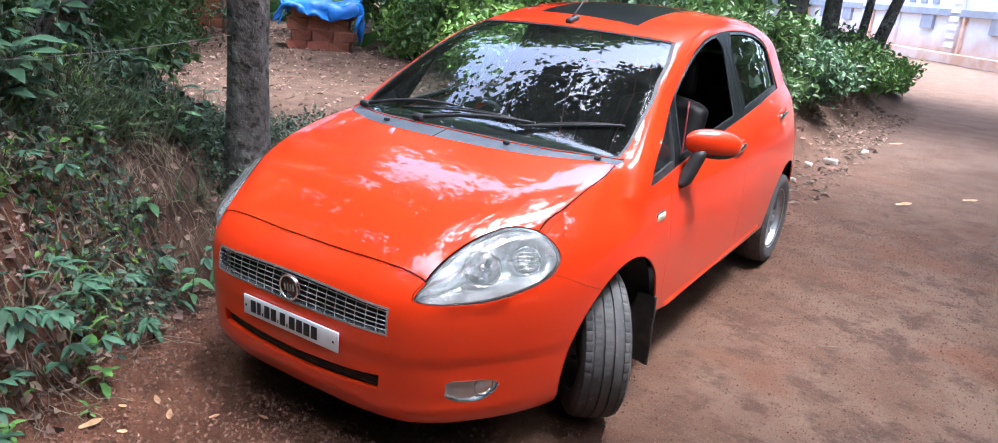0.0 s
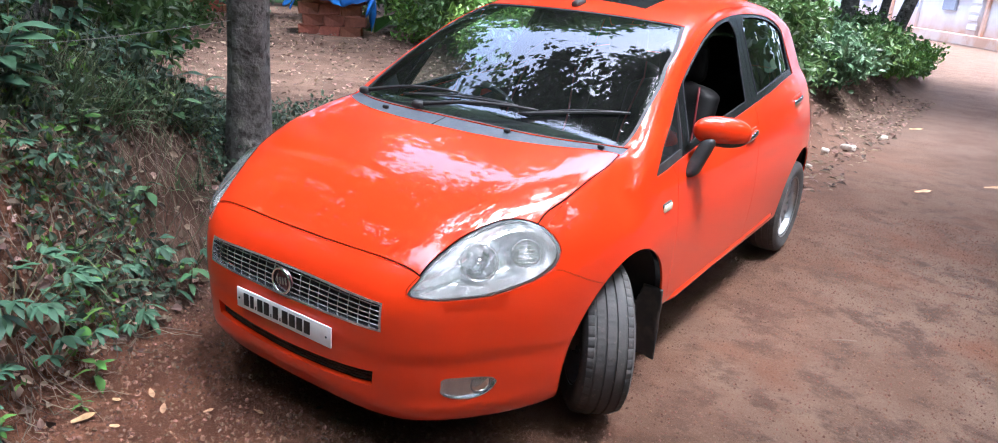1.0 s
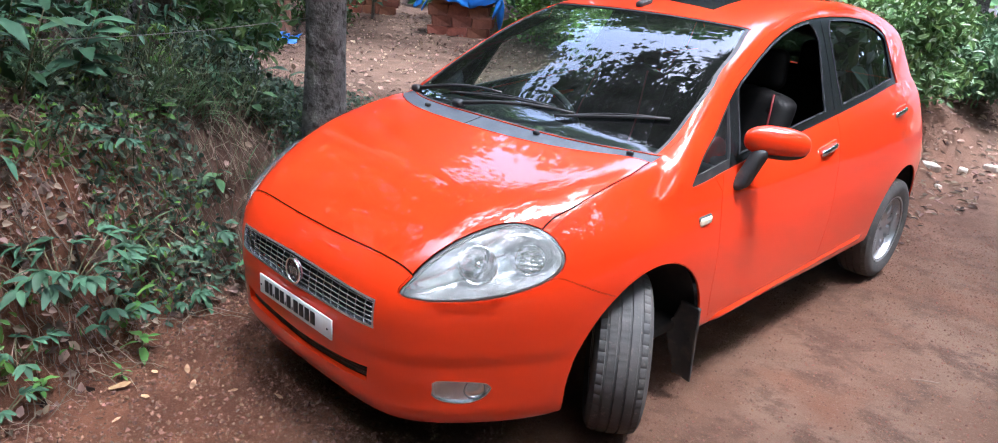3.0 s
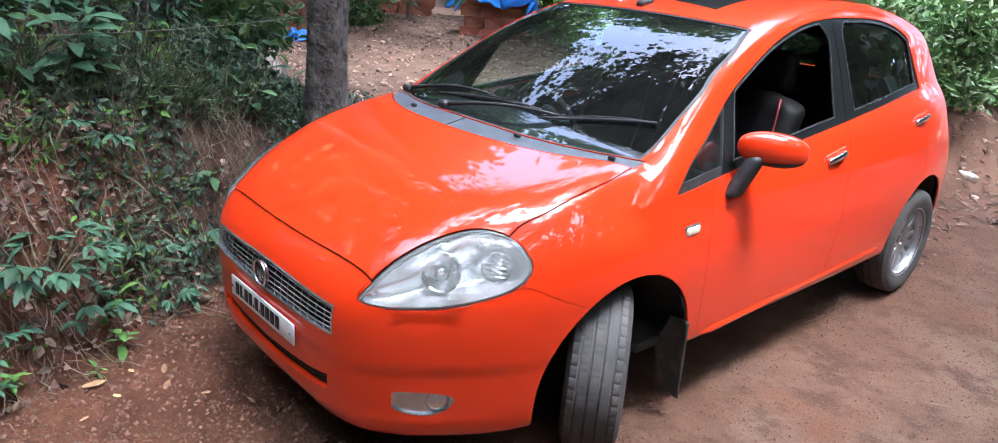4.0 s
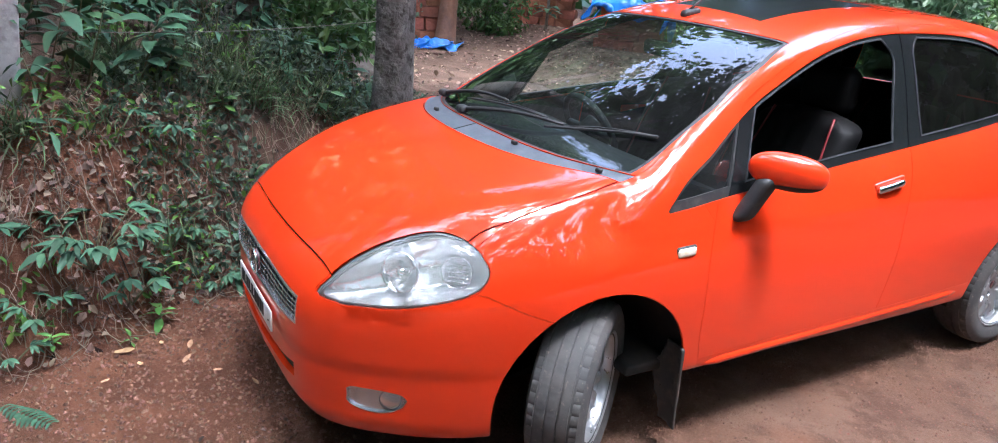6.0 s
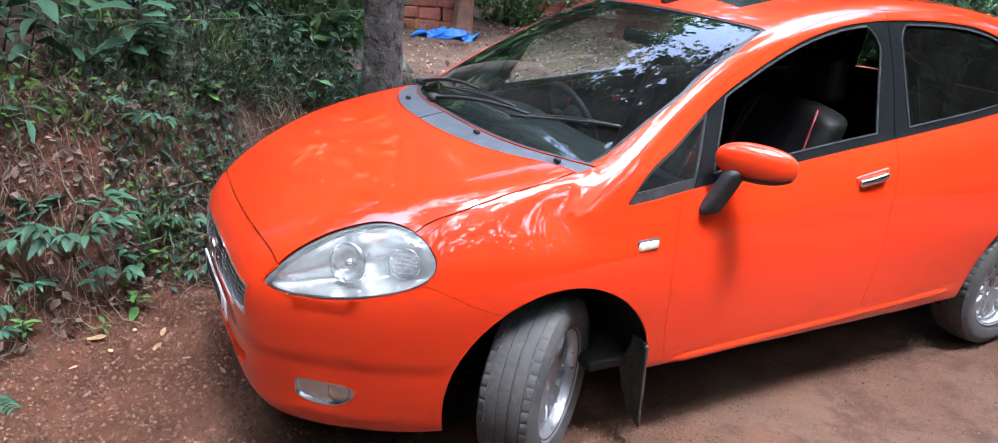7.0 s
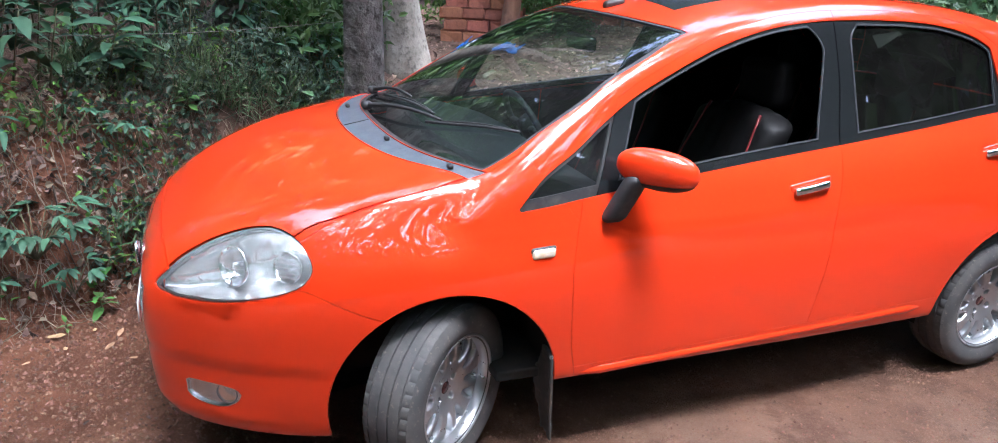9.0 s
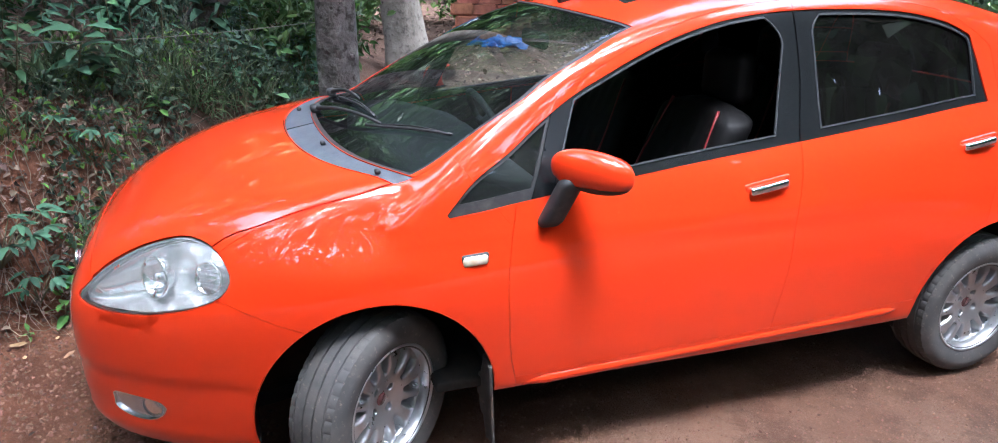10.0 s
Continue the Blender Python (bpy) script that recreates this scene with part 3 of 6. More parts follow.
SOIL = soil()
BARK = material("grey_brown_bark", (0.095, 0.09, 0.082), 0.95, spots=[(6, 8, (0.22, 0.21, 0.19), 0.50, 0.64), (22, 8, (0.035, 0.029, 0.025), 0.50, 0.62), (4, 6, (0.085, 0.095, 0.06), 0.55, 0.7)], bumps=[(12, 9, 1.0, 0.035), (60, 6, 0.9, 0.010)])
PALE_BARK = material("pale_bark", (0.27, 0.25, 0.215), 0.9, spots=[(3, 8, (0.16, 0.14, 0.115), 0.42, 0.60), (20, 8, (0.085, 0.075, 0.062), 0.52, 0.68)], bumps=[(10, 9, 0.7, 0.03)])
MUD_BARK = material("mud_caked_bark", (0.17, 0.085, 0.05), 0.95, spots=[(5, 8, (0.10, 0.055, 0.038), 0.45, 0.65)], bumps=[(16, 9, 0.8, 0.03)])


def leafy(name, color, rough=0.45, amount=0.45):
    m = material(name, color, rough, vary=amount, spots=[(7, 4, tuple(c * 0.7 for c in color), 0.45, 0.7)])
    b = m.node_tree.nodes["Principled BSDF"]
    b.inputs["Specular IOR Level"].default_value = 0.35
    out = m.node_tree.nodes["Material Output"]
    thin, mix = m.node_tree.nodes.new("ShaderNodeBsdfTranslucent"), m.node_tree.nodes.new("ShaderNodeMixShader")
    m.node_tree.links.new(b.inputs["Base Color"].links[0].from_socket, thin.inputs[0])
    mix.inputs[0].default_value = 0.28
    m.node_tree.links.new(b.outputs[0], mix.inputs[1])
    m.node_tree.links.new(thin.outputs[0], mix.inputs[2])
    m.node_tree.links.new(mix.outputs[0], out.inputs[0])
    return m


CANOPY = leafy("canopy_leaves", (0.055, 0.11, 0.03))
HEDGE = leafy("hedge_leaves", (0.080, 0.145, 0.042))
FRESH = leafy("fresh_leaves", (0.13, 0.24, 0.045))
CREEPER = leafy("creeper_leaves", (0.080, 0.120, 0.076), 0.5, 0.7)
BLUEGREEN = leafy("dull_green_leaves", (0.075, 0.135, 0.065))
GRASS = leafy("grass_blades", (0.10, 0.14, 0.066), 0.6, 0.7)
DEAD = leafy("dead_leaves", (0.20, 0.14, 0.105), 0.8, 0.7)
PALE_DEAD = leafy("pale_dry_leaves", (0.26, 0.19, 0.145), 0.85, 0.8)
STRAW = leafy("dry_stems", (0.25, 0.19, 0.14), 0.85, 0.6)
TAN_LEAF = material("tan_dead_leaf", (0.50, 0.31, 0.17), 0.7, spots=[(30, 5, (0.36, 0.21, 0.11), 0.45, 0.7)], random=0.25)
GREEN_LEAF = material("broad_green_leaf", (0.062, 0.13, 0.052), 0.42, spots=[(9, 4, (0.05, 0.115, 0.05), 0.45, 0.7)], random=0.4)
TEAL_LEAF = material("blue_green_leaf", (0.050, 0.105, 0.060), 0.45, spots=[(9, 4, (0.055, 0.12, 0.065), 0.45, 0.7)], random=0.35)
LIME_LEAF = material("lime_green_leaf", (0.105, 0.215, 0.048), 0.4, spots=[(9, 4, (0.08, 0.16, 0.04), 0.45, 0.7)], random=0.3)
STEM = material("green_brown_stem", (0.13, 0.12, 0.06), 0.8, spots=[(30, 4, (0.09, 0.07, 0.04), 0.45, 0.7)])
STALK = leafy("grey_green_stalks", (0.16, 0.165, 0.10), 0.8, 0.6)
CLOD = material("soil_clods", (0.185, 0.100, 0.066), 0.95, vary=0.35, spots=[(30, 4, (0.18, 0.085, 0.052), 0.45, 0.7)])
BLOCK = material("laterite_block", (0.30, 0.115, 0.065), 0.95, spots=[(7, 8, (0.20, 0.075, 0.045), 0.42, 0.66), (40, 6, (0.12, 0.05, 0.035), 0.58, 0.75)], bumps=[(30, 7, 0.8, 0.015)], random=0.25)
TARP = material("blue_tarpaulin", (0.02, 0.13, 0.48), 0.4, spots=[(5, 6, (0.035, 0.20, 0.58), 0.45, 0.7)], bumps=[(14, 5, 0.4, 0.02)])
WHITEWASH = material("whitewashed_wall", (0.78, 0.78, 0.77), 0.85, spots=[(0.8, 7, (0.64, 0.62, 0.60), 0.45, 0.7)], bumps=[(30, 5, 0.2, 0.005)])
STAINED = material("mud_splashed_plaster", (0.60, 0.36, 0.24), 0.9, spots=[(1.2, 8, (0.70, 0.55, 0.45), 0.42, 0.62)], bumps=[(30, 5, 0.2, 0.005)])
GREY_TRIM = material("grey_painted_trim", (0.30, 0.33, 0.38), 0.8, spots=[(3, 6, (0.38, 0.41, 0.45), 0.45, 0.7)])
CONCRETE = material("weathered_concrete", (0.42, 0.43, 0.44), 0.9, spots=[(9, 8, (0.20, 0.20, 0.19), 0.47, 0.66), (40, 5, (0.55, 0.55, 0.54), 0.58, 0.75)], bumps=[(40, 6, 0.5, 0.006)])
WIRE = material("grey_wire", (0.20, 0.19, 0.18), 0.6, metal=0.5, spots=[(60, 4, (0.15, 0.10, 0.08), 0.45, 0.7)])
STONE = material("pale_stone", (0.50, 0.46, 0.40), 0.9, spots=[(20, 6, (0.34, 0.28, 0.22), 0.45, 0.7)], bumps=[(30, 5, 0.5, 0.01)])
ground_sheet()

RNG = np.random.RandomState(11)
LEAF_V = np.array([(0, 0, 0), (0.33, -0.5, 0.10), (0.36, 0, -0.02), (0.33, 0.5, 0.10), (0.72, -0.36, 0.07), (0.74, 0, -0.04), (0.72, 0.36, 0.07), (1.0, 0, -0.14)])
LEAF_F = np.array([(0, 1, 2, -1), (0, 2, 3, -1), (1, 4, 5, 2), (2, 5, 6, 3), (4, 7, 5, -1), (5, 7, 6, -1)])
CHIP_V = np.array([(0, 0, 0), (0.5, -0.5, 0.06), (1, 0, -0.08), (0.5, 0.5, 0.06)])
CHIP_F = np.array([(0, 1, 2, 3)])


def spread(v, f, places, ways, ups, long_, wide):
    """Many copies of a small leaf, each along its own way and face."""
    ways = ways / np.maximum(np.linalg.norm(ways, axis=1), 1e-9)[:, None]
    side = np.cross(ups, ways)
    side = side / np.maximum(np.linalg.norm(side, axis=1), 1e-9)[:, None]
    top = np.cross(ways, side)
    n, k = len(places), len(v)
    out = places[:, None] + v[None, :, :1] * (ways * long_[:, None])[:, None] + v[None, :, 1:2] * (side * wide[:, None])[:, None] + v[None, :, 2:] * (top * long_[:, None])[:, None]
    faces = np.where(f[None] >= 0, f[None] + (np.arange(n) * k)[:, None, None], -1)
    return out.reshape(-1, 3), faces.reshape(-1, f.shape[1])


def joined(*meshes):
    wide = max(m[1].shape[1] for m in meshes)
    v, f, k = [], [], 0
    for m in meshes:
        g = np.pad(m[1], ((0, 0), (0, wide - m[1].shape[1])), constant_values=-1)
        v.append(m[0])
        f.append(np.where(g >= 0, g + k, -1))
        k += len(m[0])
    return np.concatenate(v), np.concatenate(f)


def stuff(name, m, mat_, label, category, smooth=False):
    return tagged(part(name, m, mat_, None, smooth=smooth), label, category, kind="stuff")


def random_ways(n, up=0.3, spread_=1.0):
    w = RNG.normal(size=(n, 3)) * spread_
    w[:, 2] += up
    return w


# ---- trees ----
def tree(at, lean, radius, height, crown_mid, crown_half, leaves, leaf, mat_=None, label="", clumps=26, flare=1.5, ground_z=None):
    x, y = at
    z0 = land_at(x, y) if ground_z is None else ground_z
    t = thing("tree", label or "tall roadside tree with a dark leafy crown, added for shade and reflections", "tree", "roadside trees", at=Matrix.Translation((x, y, z0 - 0.12)))
    pts, rad = [], []
    for i in range(15):
        s = i / 14
        h = height * s**1.35
        pts.append((lean[0] * h + 0.03 * math.sin(h * 1.7 + x), lean[1] * h + 0.03 * math.cos(h * 1.3 + y), h))
        rad.append(radius * (1 - 0.55 * s) * (1 + (flare - 1) * math.exp(-h / 0.25)))
    m = tube(pts, rad, 20)
    v = np.array(m[0])
    ang = np.arctan2(v[:, 1] - lean[1] * v[:, 2], v[:, 0] - lean[0] * v[:, 2])
    c = np.stack([lean[0] * v[:, 2], lean[1] * v[:, 2]], 1)
    v[:, :2] = c + (v[:, :2] - c) * (1 + 0.07 * np.sin(5 * ang + v[:, 2] * 2.0) + 0.04 * np.sin(9 * ang - v[:, 2] * 5))[:, None]
    part("trunk", (v, m[1]), mat_ or BARK, t)
    if not leaves:
        return t
    top = Vector(pts[-1])
    mid = np.array([crown_mid[0] - x, crown_mid[1] - y, crown_mid[2] - z0])
    centres = []
    for k in range(clumps):
        u = RNG.normal(size=3)
        u = u / np.linalg.norm(u) * RNG.uniform(0.35, 1.0) ** 0.6
        centres.append(mid + u * crown_half)
    for k in range(7):
        s = 0.55 + 0.45 * k / 7
        start = Vector(pts[int(s * 14)])
        goal = Vector(centres[k])
        bend = (start + goal) / 2 + Vector((0, 0, 0.15 * (goal - start).length))
        part("limb", tube([start, start.lerp(bend, 0.5), bend, bend.lerp(goal, 0.6), goal], [radius * 0.42, radius * 0.34, radius * 0.26, radius * 0.17, radius * 0.06], 8), mat_ or BARK, t)
    per = int(leaves * 5.0) // clumps
    P = np.concatenate([c + RNG.normal(size=(per, 3)) * np.array([0.62, 0.62, 0.34]) * np.cbrt(np.prod(crown_half)) * 0.30 for c in centres])
    # gaps in the canopy, wider over the clearing's edge, over the bank and over the road, shaped so that glass and
    # paint mirror sky there
    rise = np.maximum(P[:, 2] + z0 - 1, 1) / 6
    gx, gy = (P[:, 0] + x) / rise, (P[:, 1] + y - 1) / rise + 1
    gaps = 0.42 * ripple(gx, gy, 1.9, 91) + 0.45 * ripple(gx, gy, 5.0, 92) + 0.36 * ripple(gx, gy, 12.0, 93) + 0.26 * ripple(gx, gy, 28.0, 94)
    for ox, oy, half, much in ((-5.2, 4.6, 2.6, 0.36), (-2.8, -3.4, 3.4, 0.56), (0.8, 1.2, 2.4, 0.40), (4.8, 0.5, 2.6, 0.36)):
        gaps = gaps + much * np.exp(-((gx - ox) / half) ** 2 - ((gy - oy) / half) ** 2)
    P = P[gaps < 0.44]
    n = len(P)
    size = leaf * RNG.uniform(0.6, 1.4, n)
    part("crown", spread(CHIP_V, CHIP_F, P, random_ways(n, -0.1), random_ways(n, 0.9), size * 1.0, size * 0.62), CANOPY, t, smooth=False)
    return t


tree((-1.60, 0.21), (-0.012, 0.03), 0.124, 7.5, (-1.6, 0.6, 6.8), (2.6, 2.6, 1.2), 2600, 0.19, label="grey-barked tree trunk standing on the earth bank", flare=1.25)
tree((-5.46, 1.54), (-0.04, -0.10), 0.22, 8.0, (-5.6, 1.2, 7.6), (3.0, 3.0, 1.4), 1600, 0.20, PALE_BARK, "thick pale tree trunk with a flared base behind the bank", flare=1.7)
tree((-9.15, 4.2), (0.01, 0.02), 0.15, 7.0, (-9.0, 4.6, 6.8), (2.8, 2.8, 1.2), 2600, 0.22, MUD_BARK, "mud-caked brown tree trunk in the clearing")
tree((-12.2, 6.75), (0.02, 0.0), 0.14, 7.0, (-12.0, 7.0, 6.8), (2.8, 2.8, 1.3), 2600, 0.22, None, "slim grey tree trunk in the clearing")
tree((-1.52, 12.0), (-0.02, 0.02), 0.24, 8.0, (-2.2, 11.5, 7.6), (3.4, 3.4, 1.5), 3600, 0.22, None, "dark tree trunk rising out of the roadside shrubs")
tree((-1.12, 13.2), (-0.03, 0.01), 0.17, 7.5, (-1.6, 14.0, 7.6), (2.8, 2.8, 1.3), 2600, 0.22, None, "dark tree trunk rising out of the roadside shrubs")
tree((-0.76, 14.2), (0.05, 0.02), 0.09, 6.5, (0.4, 14.5, 7.0), (2.2, 2.2, 1.2), 1800, 0.22, None, "thin dark tree trunk rising out of the roadside shrubs")
# trees mostly out of view, added to shade the car and mirror in it
for spot, mid, half in (((5.4, -5.2), (4.4, -4.8, 6.6), (2.8, 3.0, 1.3)), ((6.2, 0.6), (5.2, 0.4, 6.9), (2.6, 3.2, 1.3)), ((5.8, 6.4), (5.4, 5.6, 7.2), (2.6, 2.8, 1.3)), ((1.2, -9.0), (0.8, -8.0, 6.4), (3.4, 3.0, 1.4)), ((-3.6, -5.0), (-2.6, -4.2, 6.4), (3.0, 3.0, 1.3)), ((-4.6, -1.6), (-3.4, -1.6, 6.2), (2.6, 2.6, 1.2)), ((-5.5, 9.5), (-4.6, 9.0, 7.4), (3.4, 3.0, 1.4)), ((8.0, 14.0), (7.5, 13.5, 8.0), (2.4, 3.4, 1.4))):
    tree(spot, (0.02, 0.01), 0.20, 7.4, mid, half, (1500 if spot[1] < -4 else 2600) if spot[0] < 0 or spot[1] < -4 else 3000, 0.20)

# unseen leaning trees, crowns added overhead to break up reflections and shade the road
for spot, mid in (((6.8, -3.4), (1.6, -1.2, 9.4)), ((6.6, 3.4), (1.4, 3.6, 9.6)), ((7.2, 12.5), (3.4, 13.0, 8.8))):
    tree(spot, (-0.12, 0.02), 0.20, 9.0, mid, (3.0, 3.0, 1.1), 2900, 0.23, clumps=30)

# ---- bank plants ----
def sheet_leaf(long_, wide, bend, fold=0.12, rows=6):
    """A broad leaf blade with a mid rib, drooping along its length."""
    v, f = [], []
    for i in range(rows + 1):
        s = i / rows
        w = wide / 2 * math.sin(math.pi * min(1, s * 0.93 + 0.04)) ** 0.8 * (1 - 0.25 * s)
        z = -bend * s * s * long_
        for k in (-1, -0.5, 0, 0.5, 1):
            v.append((s * long_, k * w, z + fold * abs(k) * w * 2 + 0.03 * long_ * math.sin(9 * s + 2 * k) * abs(k)))
    for i in range(rows):
        for k in range(4):
            a = i * 5 + k
            f.append((a, a + 5, a + 6, a + 1))
    d = bpy.data.meshes.new("leaf")
    d.from_pydata(v, [], f)
    d.shade_smooth()
    return d


BLADES = {}
for key, (ln, wd, bend, mat_) in {"palm": (0.14, 0.056, 0.35, TEAL_LEAF), "broad": (0.15, 0.072, 0.45, GREEN_LEAF), "long": (0.17, 0.05, 0.6, TEAL_LEAF), "lime": (0.075, 0.032, 0.3, LIME_LEAF), "tan": (0.11, 0.05, -0.2, TAN_LEAF), "big": (0.22, 0.10, 0.5, TEAL_LEAF)}.items():
    BLADES[key] = sheet_leaf(ln, wd, bend)
    BLADES[key].materials.append(mat_)


for leaf_mat in (TAN_LEAF, GREEN_LEAF, TEAL_LEAF, LIME_LEAF):
    shader = leaf_mat.node_tree.nodes["Principled BSDF"]
    shader.inputs["Specular IOR Level"].default_value, shader.inputs["Roughness"].default_value = 0.22, 0.55


def leaf_on(parent, key, at, yaw, pitch, roll=0, scale=1.0, name="leaf"):
    ob = new(name, BLADES[key])
    ob.parent = parent
    ob.matrix_basis = pose(*at) @ pose(0, 0, 0, 0, 0, yaw) @ pose(0, 0, 0, roll, -pitch, 0) @ Matrix.Scale(scale, 4)
    return ob


def palmate_plant(x, y, tall, fans, scale=1.0, key="palm", fan_leaves=5, label="low shrub with fans of dull green pointed leaves"):
    z = land_at(x, y)
    p = thing("shrub", label, "shrub", "plants on the bank", at=Matrix.Translation((x, y, z - 0.01)))
    for i in range(fans):
        a = 2 * math.pi * (i + RNG.uniform(-0.3, 0.3)) / fans
        r = RNG.uniform(0.3, 1.0) * tall * 0.9
        top = Vector((r * math.cos(a) + 0.10 * tall, r * math.sin(a), tall * RNG.uniform(0.55, 1.05)))
        part("stem", tube([(0, 0, 0), top * 0.5 + Vector((0, 0, 0.05 * tall)), top], [0.004, 0.003, 0.002], 5), STEM, p)
        out = math.degrees(math.atan2(top.y, top.x))
        for k in range(fan_leaves):
            side = (k - (fan_leaves - 1) / 2) * 150 / fan_leaves
            leaf_on(p, key, top, out + side + RNG.uniform(-12, 12), RNG.uniform(-15, 25) - abs(side) * 0.1, RNG.uniform(-20, 20), scale * RNG.uniform(0.75, 1.15) * (1 - abs(side) / 260))
    return p


def leafy_plant(x, y, tall, leaves, key, scale=1.0, label="broad-leaved green seedling on the bank", lean=(0.3, 0.0)):
    z = land_at(x, y)
    p = thing("plant", label, "plant", "plants on the bank", at=Matrix.Translation((x, y, z - 0.01)))
    top = Vector((lean[0] * tall, lean[1] * tall, tall))
    part("stem", tube([(0, 0, 0), top * 0.5 + Vector((0.01, 0, 0.01)), top], [0.006, 0.004, 0.002], 6), STEM, p)
    for i in range(leaves):
        s = 0.35 + 0.65 * (i + 0.5) / leaves
        leaf_on(p, key, top * s, i * 137 + RNG.uniform(-25, 25), RNG.uniform(-5, 40) * (0.4 + 0.6 * s), RNG.uniform(-25, 25), scale * RNG.uniform(0.7, 1.2))
    return p


def bank_spot(y, d):
    return float(FOOT(y)) - d, y


palmate_plant(-0.84, -1.40, 0.25, 23, 0.68)
palmate_plant(-0.82, -1.27, 0.16, 8, 0.60)
leafy_plant(-1.90, -0.24, 0.12, 4, "broad", 0.95, "seedling with broad bright green leaves on the bank", (0.4, 0.1))
leafy_plant(-2.12, -0.44, 0.16, 3, "big", 0.8, "drooping dark blue-green leaves on a thin stem", (0.35, 0.0))
for y, d, tall, fans, sc in ((-1.62, 0.12, 0.13, 7, 0.48), (-0.84, 0.05, 0.10, 5, 0.5), (-0.93, 0.20, 0.12, 5, 0.5), (-0.62, 0.16, 0.13, 6, 0.55), (-0.98, 0.42, 0.13, 5, 0.5), (-1.85, 0.26, 0.2, 8, 0.6), (-0.35, 0.10, 0.15, 6, 0.6), (-2.1, 0.2, 0.22, 9, 0.65), (-1.15, 0.5, 0.14, 6, 0.5), (-1.72, 0.02, 0.12, 6, 0.45)):
    palmate_plant(*bank_spot(y, d), tall, fans, sc)
for y, d, tall, n, key, sc in ((-0.13, 0.52, 0.16, 5, "broad", 1.0), (-0.50, 0.30, 0.10, 4, "broad", 0.7), (0.02, 0.16, 0.24, 7, "broad", 1.05), (-0.2, 0.05, 0.2, 6, "broad", 0.85), (-0.30, 0.72, 0.20, 4, "big", 0.75), (-1.16, 0.0, 0.12, 6, "lime", 1.3), (-1.29, -0.06, 0.06, 5, "lime", 0.6), (-1.57, 0.05, 0.10, 9, "lime", 0.8), (-0.48, 0.02, 0.2, 5, "broad", 0.6), (-0.72, 0.52, 0.12, 6, "lime", 1.3), (-1.12, 0.12, 0.10, 4, "lime", 1.5), (-0.45, 0.55, 0.12, 5, "lime", 1.2), (-1.5, 0.5, 0.14, 5, "long", 0.7), (-0.78, 0.06, 0.10, 4, "long", 0.6), (-0.55, 0.05, 0.10, 4, "long", 0.6)):
    leafy_plant(*bank_spot(y, d), tall, n, key, sc)
for k in range(64):
    y, d = RNG.uniform(-2.5, 0.3), RNG.uniform(0.62, 1.8)
    leafy_plant(*bank_spot(y, d), RNG.uniform(0.22, 0.5), int(RNG.randint(8, 15)), ("long", "big", "broad", "long")[k % 4], RNG.uniform(0.5, 0.85), "leafy green undergrowth on top of the bank", (0.35, RNG.uniform(-0.3, 0.3)))


def on_bank(n, y0, y1, d0, d1, power=1.0):
    y = RNG.uniform(y0, y1, n)
    d = d0 + (d1 - d0) * RNG.uniform(0, 1, n) ** power
    x = FOOT(y) - d
    return np.stack([x, y, land(x, y)], 1)


def patchy(P, scale, seed, cut):
    return P[ripple(P[:, 0], P[:, 1], scale, seed) > cut]


# creeping small leaves, thickest round the tree
P = np.concatenate([patchy(on_bank(9500, -0.85, 1.1, 0.04, 1.6), 5, 21, -0.05), patchy(on_bank(7000, -2.6, -0.5, 0.04, 1.2), 6, 22, 0.15), on_bank(3600, 0.3, 2.6, -0.1, 1.4)])
P[:, 2] += RNG.uniform(0.0, 1.0, len(P)) ** 1.4 * (0.12 + 0.12 * ramp(P[:, 1], -0.9, -0.3))
n = len(P)
size = RNG.uniform(0.022, 0.055, n)
stuff("creepers", spread(LEAF_V, LEAF_F, P, random_ways(n, 0.1), random_ways(n, 1.1, 0.7) + np.array([0.5, -0.2, 0]), size, size * 0.6), CREEPER, "tangle of small dull green creeper leaves", "creepers")
P = patchy(on_bank(3000, -2.6, 0.9, 0.05, 1.4), 7, 23, 0.05)
P[:, 2] += RNG.uniform(0.02, 0.16, len(P))
n = len(P)
size = RNG.uniform(0.03, 0.06, n)
stuff("weeds", spread(LEAF_V, LEAF_F, P, random_ways(n, 0.3), random_ways(n, 1.1, 0.7), size, size * 0.45), FRESH, "scattered fresh green weeds", "weeds")
P = np.stack([RNG.uniform(0, 6.28, 700), RNG.uniform(0.3, 2.4, 700) , RNG.uniform(0, 1, 700)], 1)
P = np.stack([-1.60 + (0.135 + 0.05 * P[:, 2]) * np.cos(P[:, 0]), 0.21 + (0.135 + 0.05 * P[:, 2]) * np.sin(P[:, 0]), P[:, 1] ** 1.3 + 0.1], 1)
P = P[ripple(P[:, 0] * 3, P[:, 2], 6, 29) > 0.25]
n = len(P)
size = RNG.uniform(0.02, 0.045, n)
stuff("trunk_creeper", spread(LEAF_V, LEAF_F, P, random_ways(n, -0.3), (P - np.array([-1.6, 0.21, 0])) * np.array([6, 6, 0]) + random_ways(n, 0.2, 0.4), size, size * 0.6), CREEPER, "small creeper leaves clinging to the trunk", "creepers")
# grass tufts hanging over the edge of the bank
roots = np.concatenate([patchy(on_bank(560, -2.6, 0.7, 0.50, 1.15), 4, 24, 0.0), patchy(on_bank(160, -1.1, 0.5, 0.10, 0.8), 5, 34, 0.1)])
P = np.repeat(roots, 14, axis=0) + RNG.normal(size=(len(roots) * 14, 3)) * np.array([0.03, 0.03, 0.0])
n = len(P)
w = RNG.normal(size=(n, 3)) * 0.55 + np.array([0.45, 0, 0.75])
